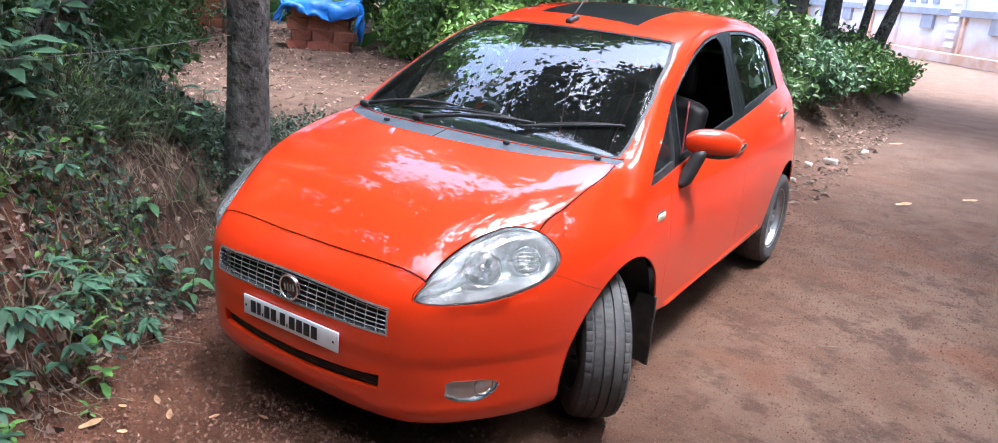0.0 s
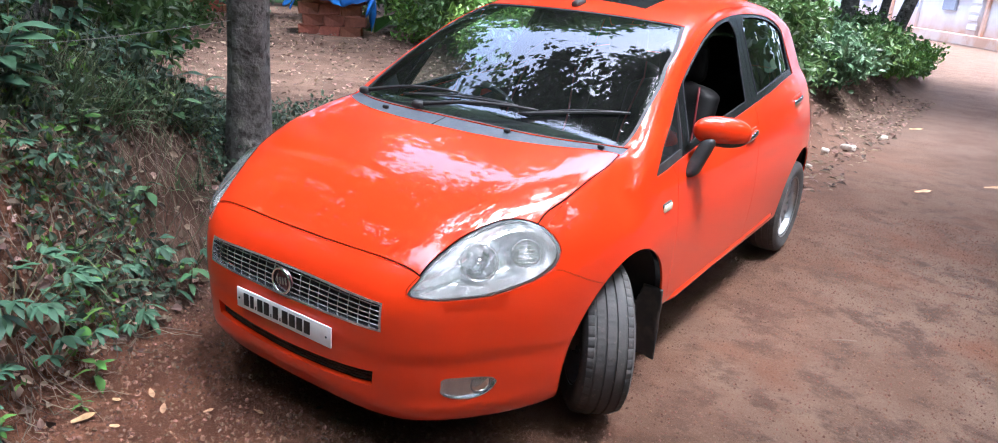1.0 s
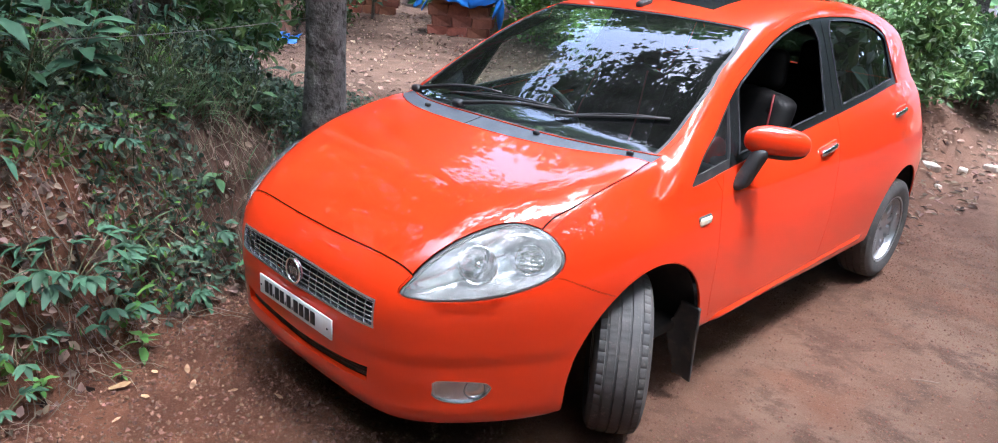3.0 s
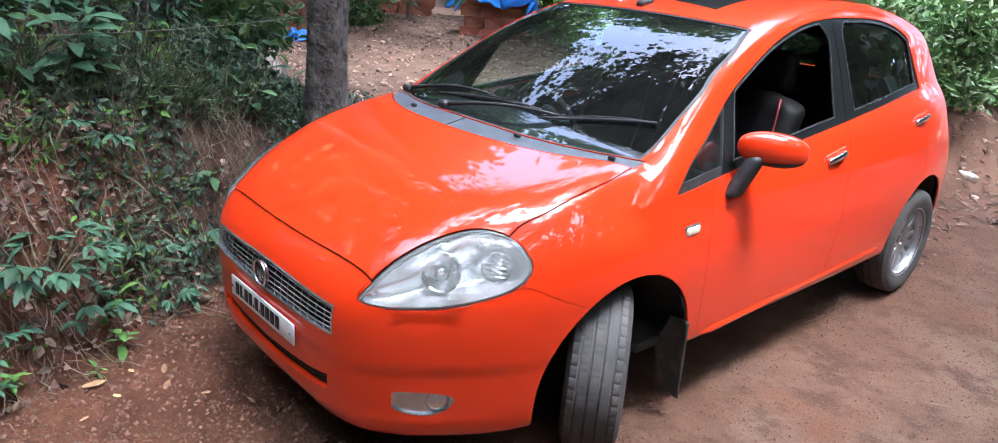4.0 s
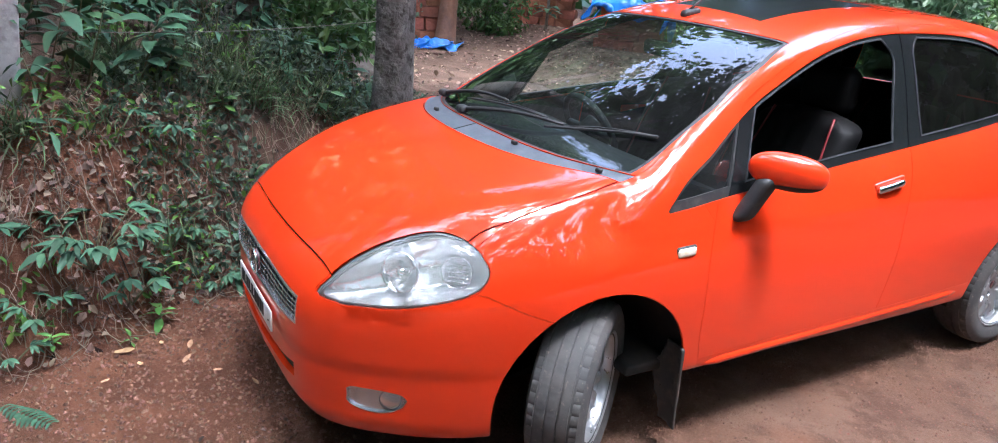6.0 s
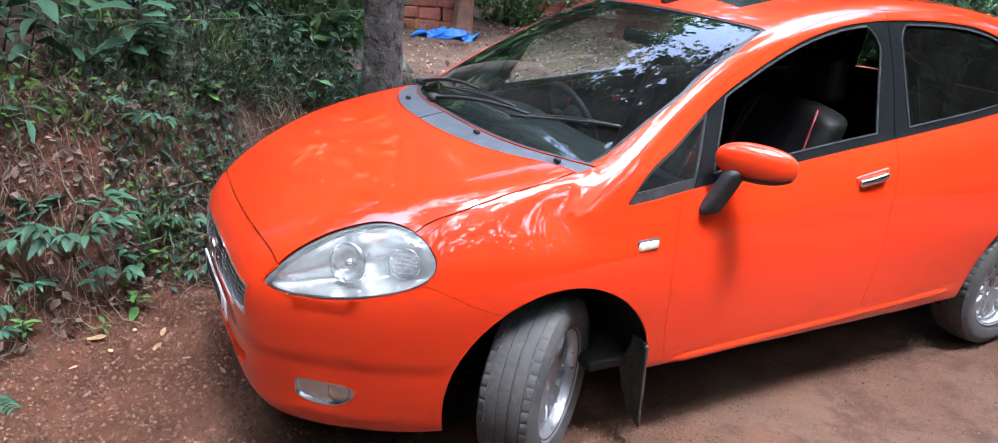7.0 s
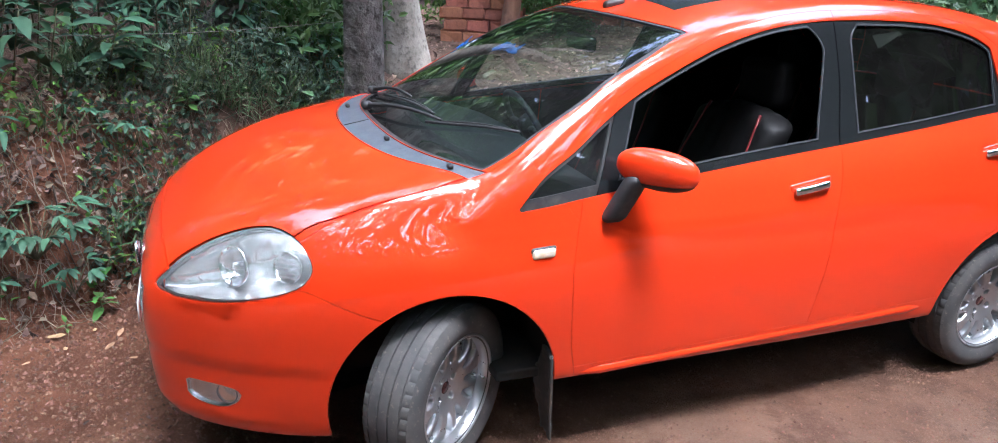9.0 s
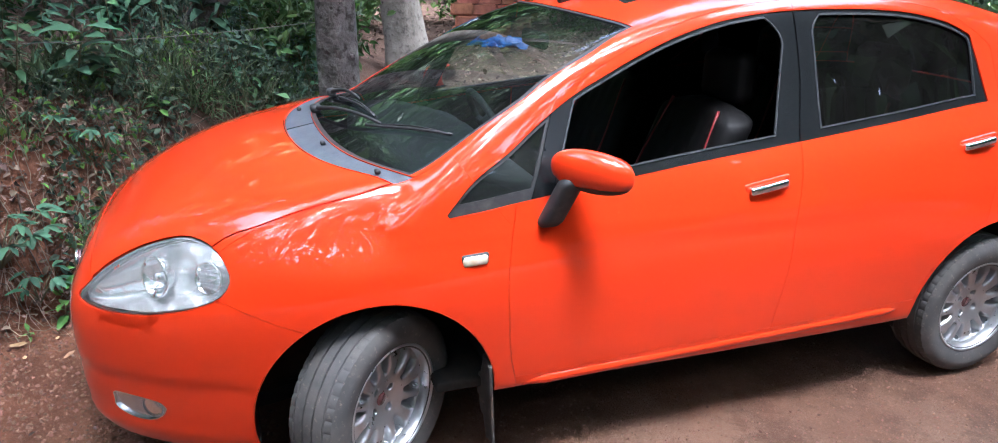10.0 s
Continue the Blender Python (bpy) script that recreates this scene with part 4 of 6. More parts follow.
blade_v = np.array([(0, -0.5, 0), (0, 0.5, 0), (0.5, -0.45, 0.05), (0.5, 0.45, 0.05), (0.85, -0.25, -0.08), (0.85, 0.25, -0.08), (1.0, 0, -0.2)])
blade_f = np.array([(0, 2, 3, 1), (2, 4, 5, 3), (4, 6, 5, -1)])
stuff("grass", spread(blade_v, blade_f, P, w, random_ways(n, 1.0, 0.4), RNG.uniform(0.10, 0.24, n), RNG.uniform(0.005, 0.010, n)), GRASS, "tufts of narrow green grass on the bank", "grass")
# thin upright stalks tangled round the tree
tubes = []
for k in range(520):
    y = RNG.uniform(-1.0, 0.8)
    d = RNG.uniform(0.15, 1.2)
    p = np.array([*bank_spot(y, d), 0.0])
    p[2] = land_at(p[0], p[1])
    way = np.array([RNG.normal(0.15, 0.35), RNG.normal(0, 0.4), 1.0])
    tall = RNG.uniform(0.12, 0.42)
    bow = RNG.normal(size=3) * np.array([0.10, 0.10, 0.03])
    pts = [p + way * tall * s_ + bow * math.sin(2.2 * s_) * tall * 2 for s_ in np.linspace(0, 1, 6)]
    r = RNG.uniform(0.0008, 0.0020)
    m = tube(pts, [r, r, r, r * 0.8, r * 0.6, r * 0.3], 3)
    tubes.append((np.array(m[0]), np.array([list(q) + [-1] * (4 - len(q)) for q in m[1]])))
stuff("stalks", joined(*tubes), STALK, "thin grey-green stalks tangled among the creepers", "stalks")
# dry stems and roots over the earth face
tubes = []
for k in range(1500):
    y = RNG.uniform(-2.4, 0.7)
    d = RNG.uniform(0.04, 0.85)
    p = np.array(bank_spot(y, d))
    way = np.array([RNG.uniform(0.1, 1.0), RNG.uniform(-0.9, 0.9)])
    long_ = RNG.uniform(0.06, 0.32)
    pts = []
    for s in np.linspace(0, 1, 6):
        q = p + way * long_ * s + RNG.normal(size=2) * 0.012
        pts.append((q[0], q[1], land_at(*q) + 0.006 + 0.05 * math.sin(math.pi * s) * RNG.uniform(0, 1)))
    r = RNG.uniform(0.001, 0.0028) * (2.2 if k % 18 == 0 else 1)
    m = tube(pts, [r, r, r * 0.9, r * 0.8, r * 0.6, r * 0.3], 4)
    tubes.append((np.array(m[0]), np.array([list(q) + [-1] * (4 - len(q)) for q in m[1]])))
stuff("dry_roots", joined(*tubes), STRAW, "dry stems and roots hanging over the earth bank", "roots")
# dead leaves
P = np.concatenate([on_bank(1300, -2.6, 1.2, -0.05, 1.3, 1.3), patchy(on_bank(500, -1.9, -0.5, 0.1, 0.6), 6, 27, 0.1)])
P[:, 2] += RNG.uniform(0.005, 0.03, len(P))
n = len(P)
size = RNG.uniform(0.02, 0.06, n)
pale = patchy(on_bank(3000, -2.4, 0.1, 0.03, 0.85), 5, 28, 0.0)
pale[:, 2] += RNG.uniform(0.004, 0.03, len(pale))
k = len(pale)
psize = RNG.uniform(0.012, 0.046, k)
x, y = RNG.uniform(-12, -3, 1500), RNG.uniform(2, 9, 1500)
pale = np.concatenate([pale, np.stack([x, y, land(x, y) + RNG.uniform(0.004, 0.03, len(x))], 1)])
psize = np.concatenate([psize, RNG.uniform(0.025, 0.07, len(x))])
k = len(pale)
stuff("dry_litter", spread(LEAF_V, LEAF_F, pale, random_ways(k, -0.2), random_ways(k, 0.9, 0.35) + np.array([0.9, -0.4, 0]), psize, psize * RNG.uniform(0.35, 0.8, k)), PALE_DEAD, "pale dry leaf litter on the earth bank", "leaf litter")
bank_litter = spread(LEAF_V, LEAF_F, P, random_ways(n, -0.1), random_ways(n, 0.9, 0.35) + np.array([0.9, -0.4, 0]), size, size * RNG.uniform(0.4, 0.75, n))
x, y = RNG.uniform(-14, -2.2, 3000), RNG.uniform(1.2, 11, 3000)
ok = (FOOT(y) - x > 0.4) & (np.hypot(x, y) < 16)
P = np.stack([x, y, land(x, y) + RNG.uniform(0.004, 0.03, len(x))], 1)[ok]
n = len(P)
size = RNG.uniform(0.05, 0.12, n)
clear_litter = spread(LEAF_V, LEAF_F, P, random_ways(n, 0, 1.0) * np.array([1, 1, 0.25]), random_ways(n, 1.2, 0.35), size, size * 0.5)
x, y = RNG.uniform(-0.9, 0.72, 2200), RNG.uniform(2.7, 12, 2200)
P = np.stack([x, y, land(x, y) + 0.01], 1)
n = len(P)
size = RNG.uniform(0.04, 0.10, n)
edge_litter = spread(LEAF_V, LEAF_F, P, random_ways(n, 0, 1.0) * np.array([1, 1, 0.25]), random_ways(n, 1.2, 0.35), size, size * 0.5)
x, y = RNG.uniform(-0.9, 0.3, 60), RNG.uniform(-2.0, -0.5, 60)
P = np.stack([x, y, land(x, y) + 0.006], 1)
n = len(P)
size = RNG.uniform(0.012, 0.032, n)
scraps = spread(LEAF_V, LEAF_F, P, random_ways(n, 0, 1.0) * np.array([1, 1, 0.2]), random_ways(n, 1.2, 0.3), size, size * 0.5)
stuff("leaf_litter", joined(bank_litter, clear_litter, edge_litter, scraps), DEAD, "brown dead leaves lying on the earth", "leaf litter")
for x, y, yaw, sc in ((-0.575, -1.357, 70, 0.75), (-0.465, -1.28, 20, 0.42), (-0.40, -1.12, 140, 0.5), (-0.134, -0.88, 200, 0.4), (1.30, 5.05, 30, 1.3), (1.79, 5.85, 10, 1.2), (-0.52, -1.08, 160, 0.5), (-0.30, -1.02, 60, 0.36), (-0.62, -1.18, 10, 0.4), (0.77, 8.75, 0, 1.5), (-0.36, -1.42, 100, 0.3)):
    leaf_ob = tagged(new("fallen_leaf", BLADES["tan"]), "curled tan dead leaf lying on the dirt", "leaf", "fallen leaves")
    leaf_ob.matrix_world = pose(x, y, land_at(x, y) + 0.008, 8, 0, yaw) @ Matrix.Scale(sc, 4)
# a wilted fern frond on the road
frond = thing("fern_frond", "fallen dark green fern frond on the dirt", "frond", at=pose(-0.22, -1.66, land_at(-0.22, -1.66) + 0.006, 0, 0, 40))
part("rachis", tube([(-0.12, 0, 0), (0, 0.01, 0.006), (0.12, 0, 0.002)], [0.002, 0.0018, 0.001], 5), STEM, frond)
for i in range(12):
    s = -0.11 + 0.02 * i
    for e in (-1, 1):
        leaf_on(frond, "palm", (s, 0, 0.006), e * 65, 8, 0, 0.42 * (1 - 0.5 * abs(s) / 0.12), "leaflet")
# soil clods and grit
def grit(n, x0, x1, y0, y1, low, high, power):
    x, y = RNG.uniform(x0, x1, n), RNG.uniform(y0, y1, n)
    s = low + (high - low) * RNG.uniform(0, 1, n) ** power
    P = np.stack([x, y, land(x, y) + s * 0.2], 1)
    octa = np.array([(1, 0, 0), (0, 1, 0), (-1, 0, 0), (0, -1, 0), (0, 0, 0.8), (0, 0, -0.8)]) * 0.5
    of = np.array([(0, 1, 4), (1, 2, 4), (2, 3, 4), (3, 0, 4), (1, 0, 5), (2, 1, 5), (3, 2, 5), (0, 3, 5)])
    m = spread(octa, of, P, random_ways(n, 0) * np.array([1, 1, 0.4]), random_ways(n, 2.0, 0.4), s, s * RNG.uniform(0.6, 1.0, n))
    return m[0] + RNG.normal(size=m[0].shape) * np.repeat(s, 6)[:, None] * 0.07, m[1]


stuff("soil_clods", joined(grit(14000, -1.3, 0.6, -2.3, -0.3, 0.004, 0.024, 2.3), grit(40000, -0.2, 2.9, -1.9, 4.2, 0.003, 0.015, 2.2), grit(500, -1.4, -0.4, -2.2, -0.3, 0.010, 0.032, 2.5)), CLOD, "crumbs and clods of red soil", "soil")
for x, y, s in ((0.44, 6.57, 0.16), (0.30, 6.1, 0.11), (0.15, 5.6, 0.13), (0.62, 7.6, 0.10), (0.35, 5.2, 0.07)):
    m = surface_net(lambda px, py, pz: rounded((px, py + 0.3 * px, pz), (s * 0.5, s * 0.38, s * 0.26), s * 0.12) + 0.02 * s * np.sin(px * 60 / s * 0.16) , (-s, -s, -s), (s, s, s), s / 7)
    st = tagged(part("stone", m, STONE), "pale broken stone at the road's edge", "stone", "roadside stones")
    st.matrix_world = pose(x, y, land_at(x, y) + s * 0.1, 10, 5, x * 400)
twig = tagged(part("twig", tube([(1.40, 1.36, land_at(1.40, 1.36) + 0.004), (1.44, 1.39, land_at(1.44, 1.39) + 0.006), (1.50, 1.43, land_at(1.50, 1.43) + 0.004)], 0.003, 5), STRAW), "thin dry twig on the dirt road", "twig")

# ---- post, wire, leaning log ----
px, py = -1.31, -1.65
pz = land_at(px, py)
post = tagged(part("fence_post", box_mesh((-0.045, -0.05, -0.1), (0.045, 0.05, 1.25), 0.008), CONCRETE), "weathered grey concrete fence post on the bank", "post")
post.matrix_world = pose(px, py, pz, -4, 3, 12)
for z in (0.30, 0.75):
    pts = [(px + (-1.62 - px) * s, py + (0.15 - py) * s, pz + z - 0.03 * math.sin(math.pi * s) + 0.05 * s) for s in np.linspace(0, 1, 14)]
    pts = [(px - 0.1, py - 1.6, pz + z)] + pts
    tagged(part("fence_wire", tube(pts, 0.0018, 5), WIRE), "thin grey fence wire strung along the bank", "wire")
log_ = surface_net(lambda x, y, z: 0.075 - np.hypot(x, y) + 0.008 * np.sin(3 * np.arctan2(y, x) + 6 * z) - np.maximum(np.abs(z) - 0.62, 0), (-0.12, -0.12, -0.7), (0.12, 0.12, 0.7), 0.024)
log_ob = tagged(part("log", log_, BARK), "grey sawn log leaning on top of the bank", "log")
log_ob.matrix_world = pose(-2.24, -0.36, 1.35, -42, 4, 0)


# ---- clearing: laterite blocks, tarpaulin, bushes ----
def block_stack(x, y, yaw, across, deep, rows, size=(0.38, 0.22, 0.20), label="stack of rough red laterite building blocks"):
    st = thing("block_stack", label, "blocks", "block stacks", at=pose(x, y, land_at(x, y) - 0.02, 0, 0, yaw))
    made = {}
    for variant in range(3):
        m = box_mesh((-size[0] / 2 + 0.006, -size[1] / 2 + 0.006, 0.003), (size[0] / 2 - 0.006, size[1] / 2 - 0.006, size[2] - 0.003), 0.014, 1)
        for q in m.verts:
            q.co += Vector(RNG.normal(size=3)) * 0.012
        d = bpy.data.meshes.new("block")
        m.to_mesh(d)
        m.free()
        d.materials.append(BLOCK)
        made[variant] = d
    for r in range(rows):
        for i in range(across):
            for j in range(deep):
                if 0 < i < across - 1 and 0 < j < deep - 1 and r < rows - 1:
                    continue
                ob = new("block", made[int(RNG.randint(3))])
                ob.parent = st
                ob.matrix_basis = pose((i - (across - 1) / 2 + 0.5 * (r % 2) * 0.4) * size[0], (j - (deep - 1) / 2) * size[1], r * size[2], 0, 0, RNG.uniform(-2.5, 2.5))
    return st


yaw = math.degrees(math.atan2(8.1 - 7.3, -8.4 + 9.3))
block_stack(-9.1, 7.95, yaw, 3, 3, 4)
block_stack(-13.2, 8.6, 50, 4, 3, 6)
block_stack(-10.0, 3.9, 65, 3, 3, 7)
block_stack(-13.0, 5.2, 60, 4, 3, 6)


def tarp(x, y, z, yaw, long_, wide, drop, seed, label):
    n, m = 46, 34
    u, v = np.meshgrid(np.linspace(-1, 1, n), np.linspace(-1, 1, m), indexing="ij")
    over = np.maximum(np.abs(u) * long_ * 1.5 - long_, 0) + np.maximum(np.abs(v) * wide * 1.6 - wide, 0)
    X = np.clip(u * long_ * 1.5, -long_ - 0.05, long_ + 0.05) * (1 + 0.1 * over)
    Y = np.clip(v * wide * 1.6, -wide - 0.05, wide + 0.05) * (1 + 0.1 * over)
    fold = ripple(u * 3, v * 3, 3, seed) * 0.06 + ripple(u, v, 14, seed + 1) * 0.025
    fold = fold * 1.8
    Z = -over * drop * (0.75 + 0.55 * ripple(u, v, 4, seed + 5)) + fold
    X, Y = X + fold * (over > 0) * 1.2, Y + ripple(u, v, 9, seed + 2) * 0.05
    i, j = np.meshgrid(np.arange(n - 1), np.arange(m - 1), indexing="ij")
    a = (i * m + j).ravel()
    f = np.stack([a, a + m, a + m + 1, a + 1], 1)
    ob = tagged(part("tarpaulin", (np.stack([X.ravel(), Y.ravel(), Z.ravel()], 1), f), TARP), label, "tarpaulin")
    mod = ob.modifiers.new("thick", "SOLIDIFY")
    mod.thickness = 0.006
    ob.matrix_world = pose(x, y, z, 0, 0, yaw)
    return ob


tarp(-9.1, 7.95, 0.98, yaw, 0.64, 0.40, 1.5, 31, "crumpled blue tarpaulin draped over a block stack")
tarp(-8.9, 3.75, 0.16, 60, 0.42, 0.22, 0.2, 35, "crumpled blue tarpaulin lying on the ground")
tarp(-10.4, 3.2, 1.45, 65, 0.30, 0.3, 1.3, 38, "blue tarpaulin hanging over a block stack")
sap = thing("sapling", "thin pale sapling with a few long leaves", "sapling", at=Matrix.Translation((-11.7, 7.8, land_at(-11.7, 7.8))))
part("stem", tube([(0, 0, 0), (0.02, 0, 0.8), (0, 0, 2.2)], [0.035, 0.03, 0.02], 8), PALE_BARK, sap)
for i in range(9):
    leaf_on(sap, "big", (0, 0, 0.35 + 0.02 * i), i * 137, 20, 0, 1.5)


def bush(x, y, half, leaves, leaf, mat_, label, category="shrub", group="roadside shrubs"):
    z = land_at(x, y)
    b = thing("bush", label, category, group, at=Matrix.Translation((x, y, z - 0.03)))
    tips = []
    for k in range(9):
        a = RNG.uniform(0, 6.28)
        tip = Vector((half[0] * 0.7 * math.cos(a) * RNG.uniform(0.3, 1), half[1] * 0.7 * math.sin(a) * RNG.uniform(0.3, 1), half[2] * RNG.uniform(0.9, 1.7)))
        part("stem", tube([(0.05 * math.cos(a), 0.05 * math.sin(a), 0), tip * 0.5 + Vector((0, 0, 0.1)), tip], [0.014, 0.009, 0.004], 5), STEM, b)
        tips.append(np.array(tip))
    c = []
    for k in range(34):
        u = RNG.normal(size=3)
        u = u / np.linalg.norm(u) * RNG.uniform(0.25, 1.0) ** 0.5
        c.append(np.array([0, 0, half[2] * 1.0]) + u * np.array(half))
    per = leaves // len(c)
    P = np.concatenate([q + RNG.normal(size=(per, 3)) * np.array(half) * 0.17 for q in c])
    P[:, 2] = np.maximum(P[:, 2], 0.03)
    n = len(P)
    size = leaf * RNG.uniform(0.6, 1.4, n)
    m = spread(LEAF_V, LEAF_F, P, random_ways(n, -0.15), random_ways(n, 1.0, 0.7) + np.array([0.3, -0.4, 0]), size, size * 0.5)
    part("foliage", (m[0], plain(m[1])), mat_, b, smooth=False)
    return b


for k, (x, y, hx, hy, hz) in enumerate(((-0.62, 4.6, 0.6, 0.8, 0.50), (-1.6, 4.9, 0.8, 0.9, 0.65), (-0.45, 6.2, 0.6, 0.9, 0.55), (-1.5, 6.8, 0.8, 1.0, 0.7), (-0.35, 8.0, 0.6, 1.0, 0.6), (-1.3, 8.8, 0.8, 1.0, 0.7), (-0.25, 9.9, 0.6, 1.1, 0.6), (-1.2, 10.8, 0.9, 1.1, 0.75), (-0.2, 11.9, 0.6, 1.1, 0.6), (-0.9, 13.2, 0.9, 1.1, 0.65), (-0.05, 14.0, 0.55, 1.0, 0.5), (-2.6, 7.4, 0.9, 1.2, 0.8), (-2.6, 10.0, 0.9, 1.2, 0.8), (-2.2, 13.0, 1.0, 1.2, 0.8))):
    hz = hz * (1 - 0.42 * float(ramp(y, 5.0, 9.0)))
    bush(x, y, (hx, hy, hz), 3000, 0.090, (HEDGE, BLUEGREEN, FRESH)[(0, 1, 0, 0, 1, 0, 0, 1, 2, 0, 2, 0, 1, 0)[k]], "dense green roadside shrub on a low earth bank")
for k, (x, y, h) in enumerate(((-7.4, 9.0, 0.8), (-6.2, 8.4, 0.8), (-5.0, 7.8, 0.8), (-4.0, 7.0, 0.75), (-3.4, 6.0, 0.6), (-8.2, 10.2, 1.0), (-6.4, 10.2, 1.0), (-4.6, 9.6, 1.0), (-10.4, 9.6, 1.0), (-11.2, 6.0, 0.7), (-11.6, 10.2, 1.0), (-14.5, 6.8, 0.9), (-12.0, 4.4, 0.8), (-15, 9.5, 1.0), (-12.4, 2.6, 0.9), (-10.6, 1.6, 0.8), (-8.4, 0.8, 0.7), (-6.8, 0.2, 0.7))):
    bush(x, y, (0.9, 0.9, h), 1800, 0.115, (FRESH, HEDGE)[k % 2], "dense green bush at the edge of the clearing", "bush", "clearing bushes")
for k, (x, y) in enumerate(((-3.0, 0.1), (-3.3, -0.9), (-3.4, -2.0), (-3.1, -3.0), (-2.3, -3.2), (-4.4, -0.2), (-2.75, 0.05))):
    bush(x, y, (0.55, 0.55, 0.35), 1300, 0.075, (HEDGE, CREEPER)[k % 2], "low leafy undergrowth behind the bank", "undergrowth", "undergrowth")
# far woods close the view round the clearing; the unseen rest blocks low sky light
ang = RNG.uniform(0, 2 * math.pi, 34000)
rad = RNG.uniform(11.5, 22, 34000)
P = np.stack([rad * np.cos(ang) - 1, rad * np.sin(ang) + 2, RNG.uniform(0, 1, 34000) ** 0.9 * 15.0], 1)
P[:, 0] = np.where((P[:, 0] < 0) & (P[:, 1] > -1), P[:, 0] * 1.35 - 1, P[:, 0])
P = P[~((P[:, 0] > -7) & (P[:, 0] < 7) & (P[:, 1] > 10)) & ~((P[:, 0] > -15.5) & (P[:, 0] < -2) & (P[:, 1] > 0) & (P[:, 1] < 11))]
P[:, 2] = np.where((P[:, 0] > 5) & (P[:, 1] < 10), P[:, 2] * 0.62, P[:, 2])
behind = np.stack([RNG.uniform(-10, 7, 6500), RNG.uniform(-14, -8.5, 6500), RNG.uniform(0, 9.5, 6500)], 1)
beyond = np.stack([RNG.uniform(-27, -16.5, 12000), RNG.uniform(-9, 11, 12000), RNG.uniform(3, 17, 12000)], 1)
end = np.stack([RNG.uniform(-26, 26, 9000), RNG.uniform(41, 52, 9000), RNG.uniform(0, 18, 9000)], 1)
sides = np.stack([RNG.uniform(5, 10, 9000), RNG.uniform(9, 29, 9000), RNG.uniform(0, 13, 9000)], 1)
sides[:4500, 0] = -sides[:4500, 0]
across = np.stack([RNG.uniform(8, 15, 9000), RNG.uniform(-10, 14, 9000), RNG.uniform(0, 1, 9000) ** 1.4 * 4.6], 1)
P = np.concatenate([P, behind, beyond, end, sides, across])
n = len(P)
stuff("far_woods", spread(CHIP_V, CHIP_F, P, random_ways(n), random_ways(n, 0.3), RNG.uniform(0.5, 1.1, n), RNG.uniform(0.4, 0.8, n)), CANOPY, "distant wall of green trees, largely unseen, added to screen low sky light", "woods")


# ---- compound wall at the end of the road ----
def stained_wall():
    m = material("mud_stained_whitewash", (0.80, 0.80, 0.80), 0.85, bumps=[(30, 5, 0.2, 0.005)])
    t = m.node_tree
    b = t.nodes["Principled BSDF"]
    at = t.nodes.new("ShaderNodeTexCoord").outputs["Object"]
    sep, n, n2 = t.nodes.new("ShaderNodeSeparateXYZ"), t.nodes.new("ShaderNodeTexNoise"), t.nodes.new("ShaderNodeTexNoise")
    n.inputs["Scale"].default_value, n.inputs["Detail"].default_value = 1.4, 8
    n2.inputs["Scale"].default_value, n2.inputs["Detail"].default_value = 5, 6
    for q in (sep.inputs[0], n.inputs["Vector"], n2.inputs["Vector"]):
        t.links.new(at, q)
    up, low, mix, grime = t.nodes.new("ShaderNodeMath"), t.nodes.new("ShaderNodeMapRange"), t.nodes.new("ShaderNodeMix"), t.nodes.new("ShaderNodeMix")
    up.operation, up.inputs[1].default_value = "MULTIPLY_ADD", -1.1
    t.links.new(n.outputs["Fac"], up.inputs[0])
    t.links.new(sep.outputs["Z"], up.inputs[2])
    low.inputs["From Min"].default_value, low.inputs["From Max"].default_value = 0.62, -0.45
    t.links.new(up.outputs[0], low.inputs["Value"])
    mix.data_type = grime.data_type = "RGBA"
    grime.inputs[6].default_value, grime.inputs[7].default_value = (0.80, 0.80, 0.81, 1), (0.66, 0.66, 0.66, 1)
    t.links.new(n2.outputs["Fac"], grime.inputs[0])
    t.links.new(low.outputs[0], mix.inputs[0])
    t.links.new(grime.outputs[2], mix.inputs[6])
    mix.inputs[7].default_value = (0.46, 0.25, 0.14, 1)
    t.links.new(mix.outputs[2], b.inputs["Base Color"])
    return m


STAIN_WALL = stained_wall()


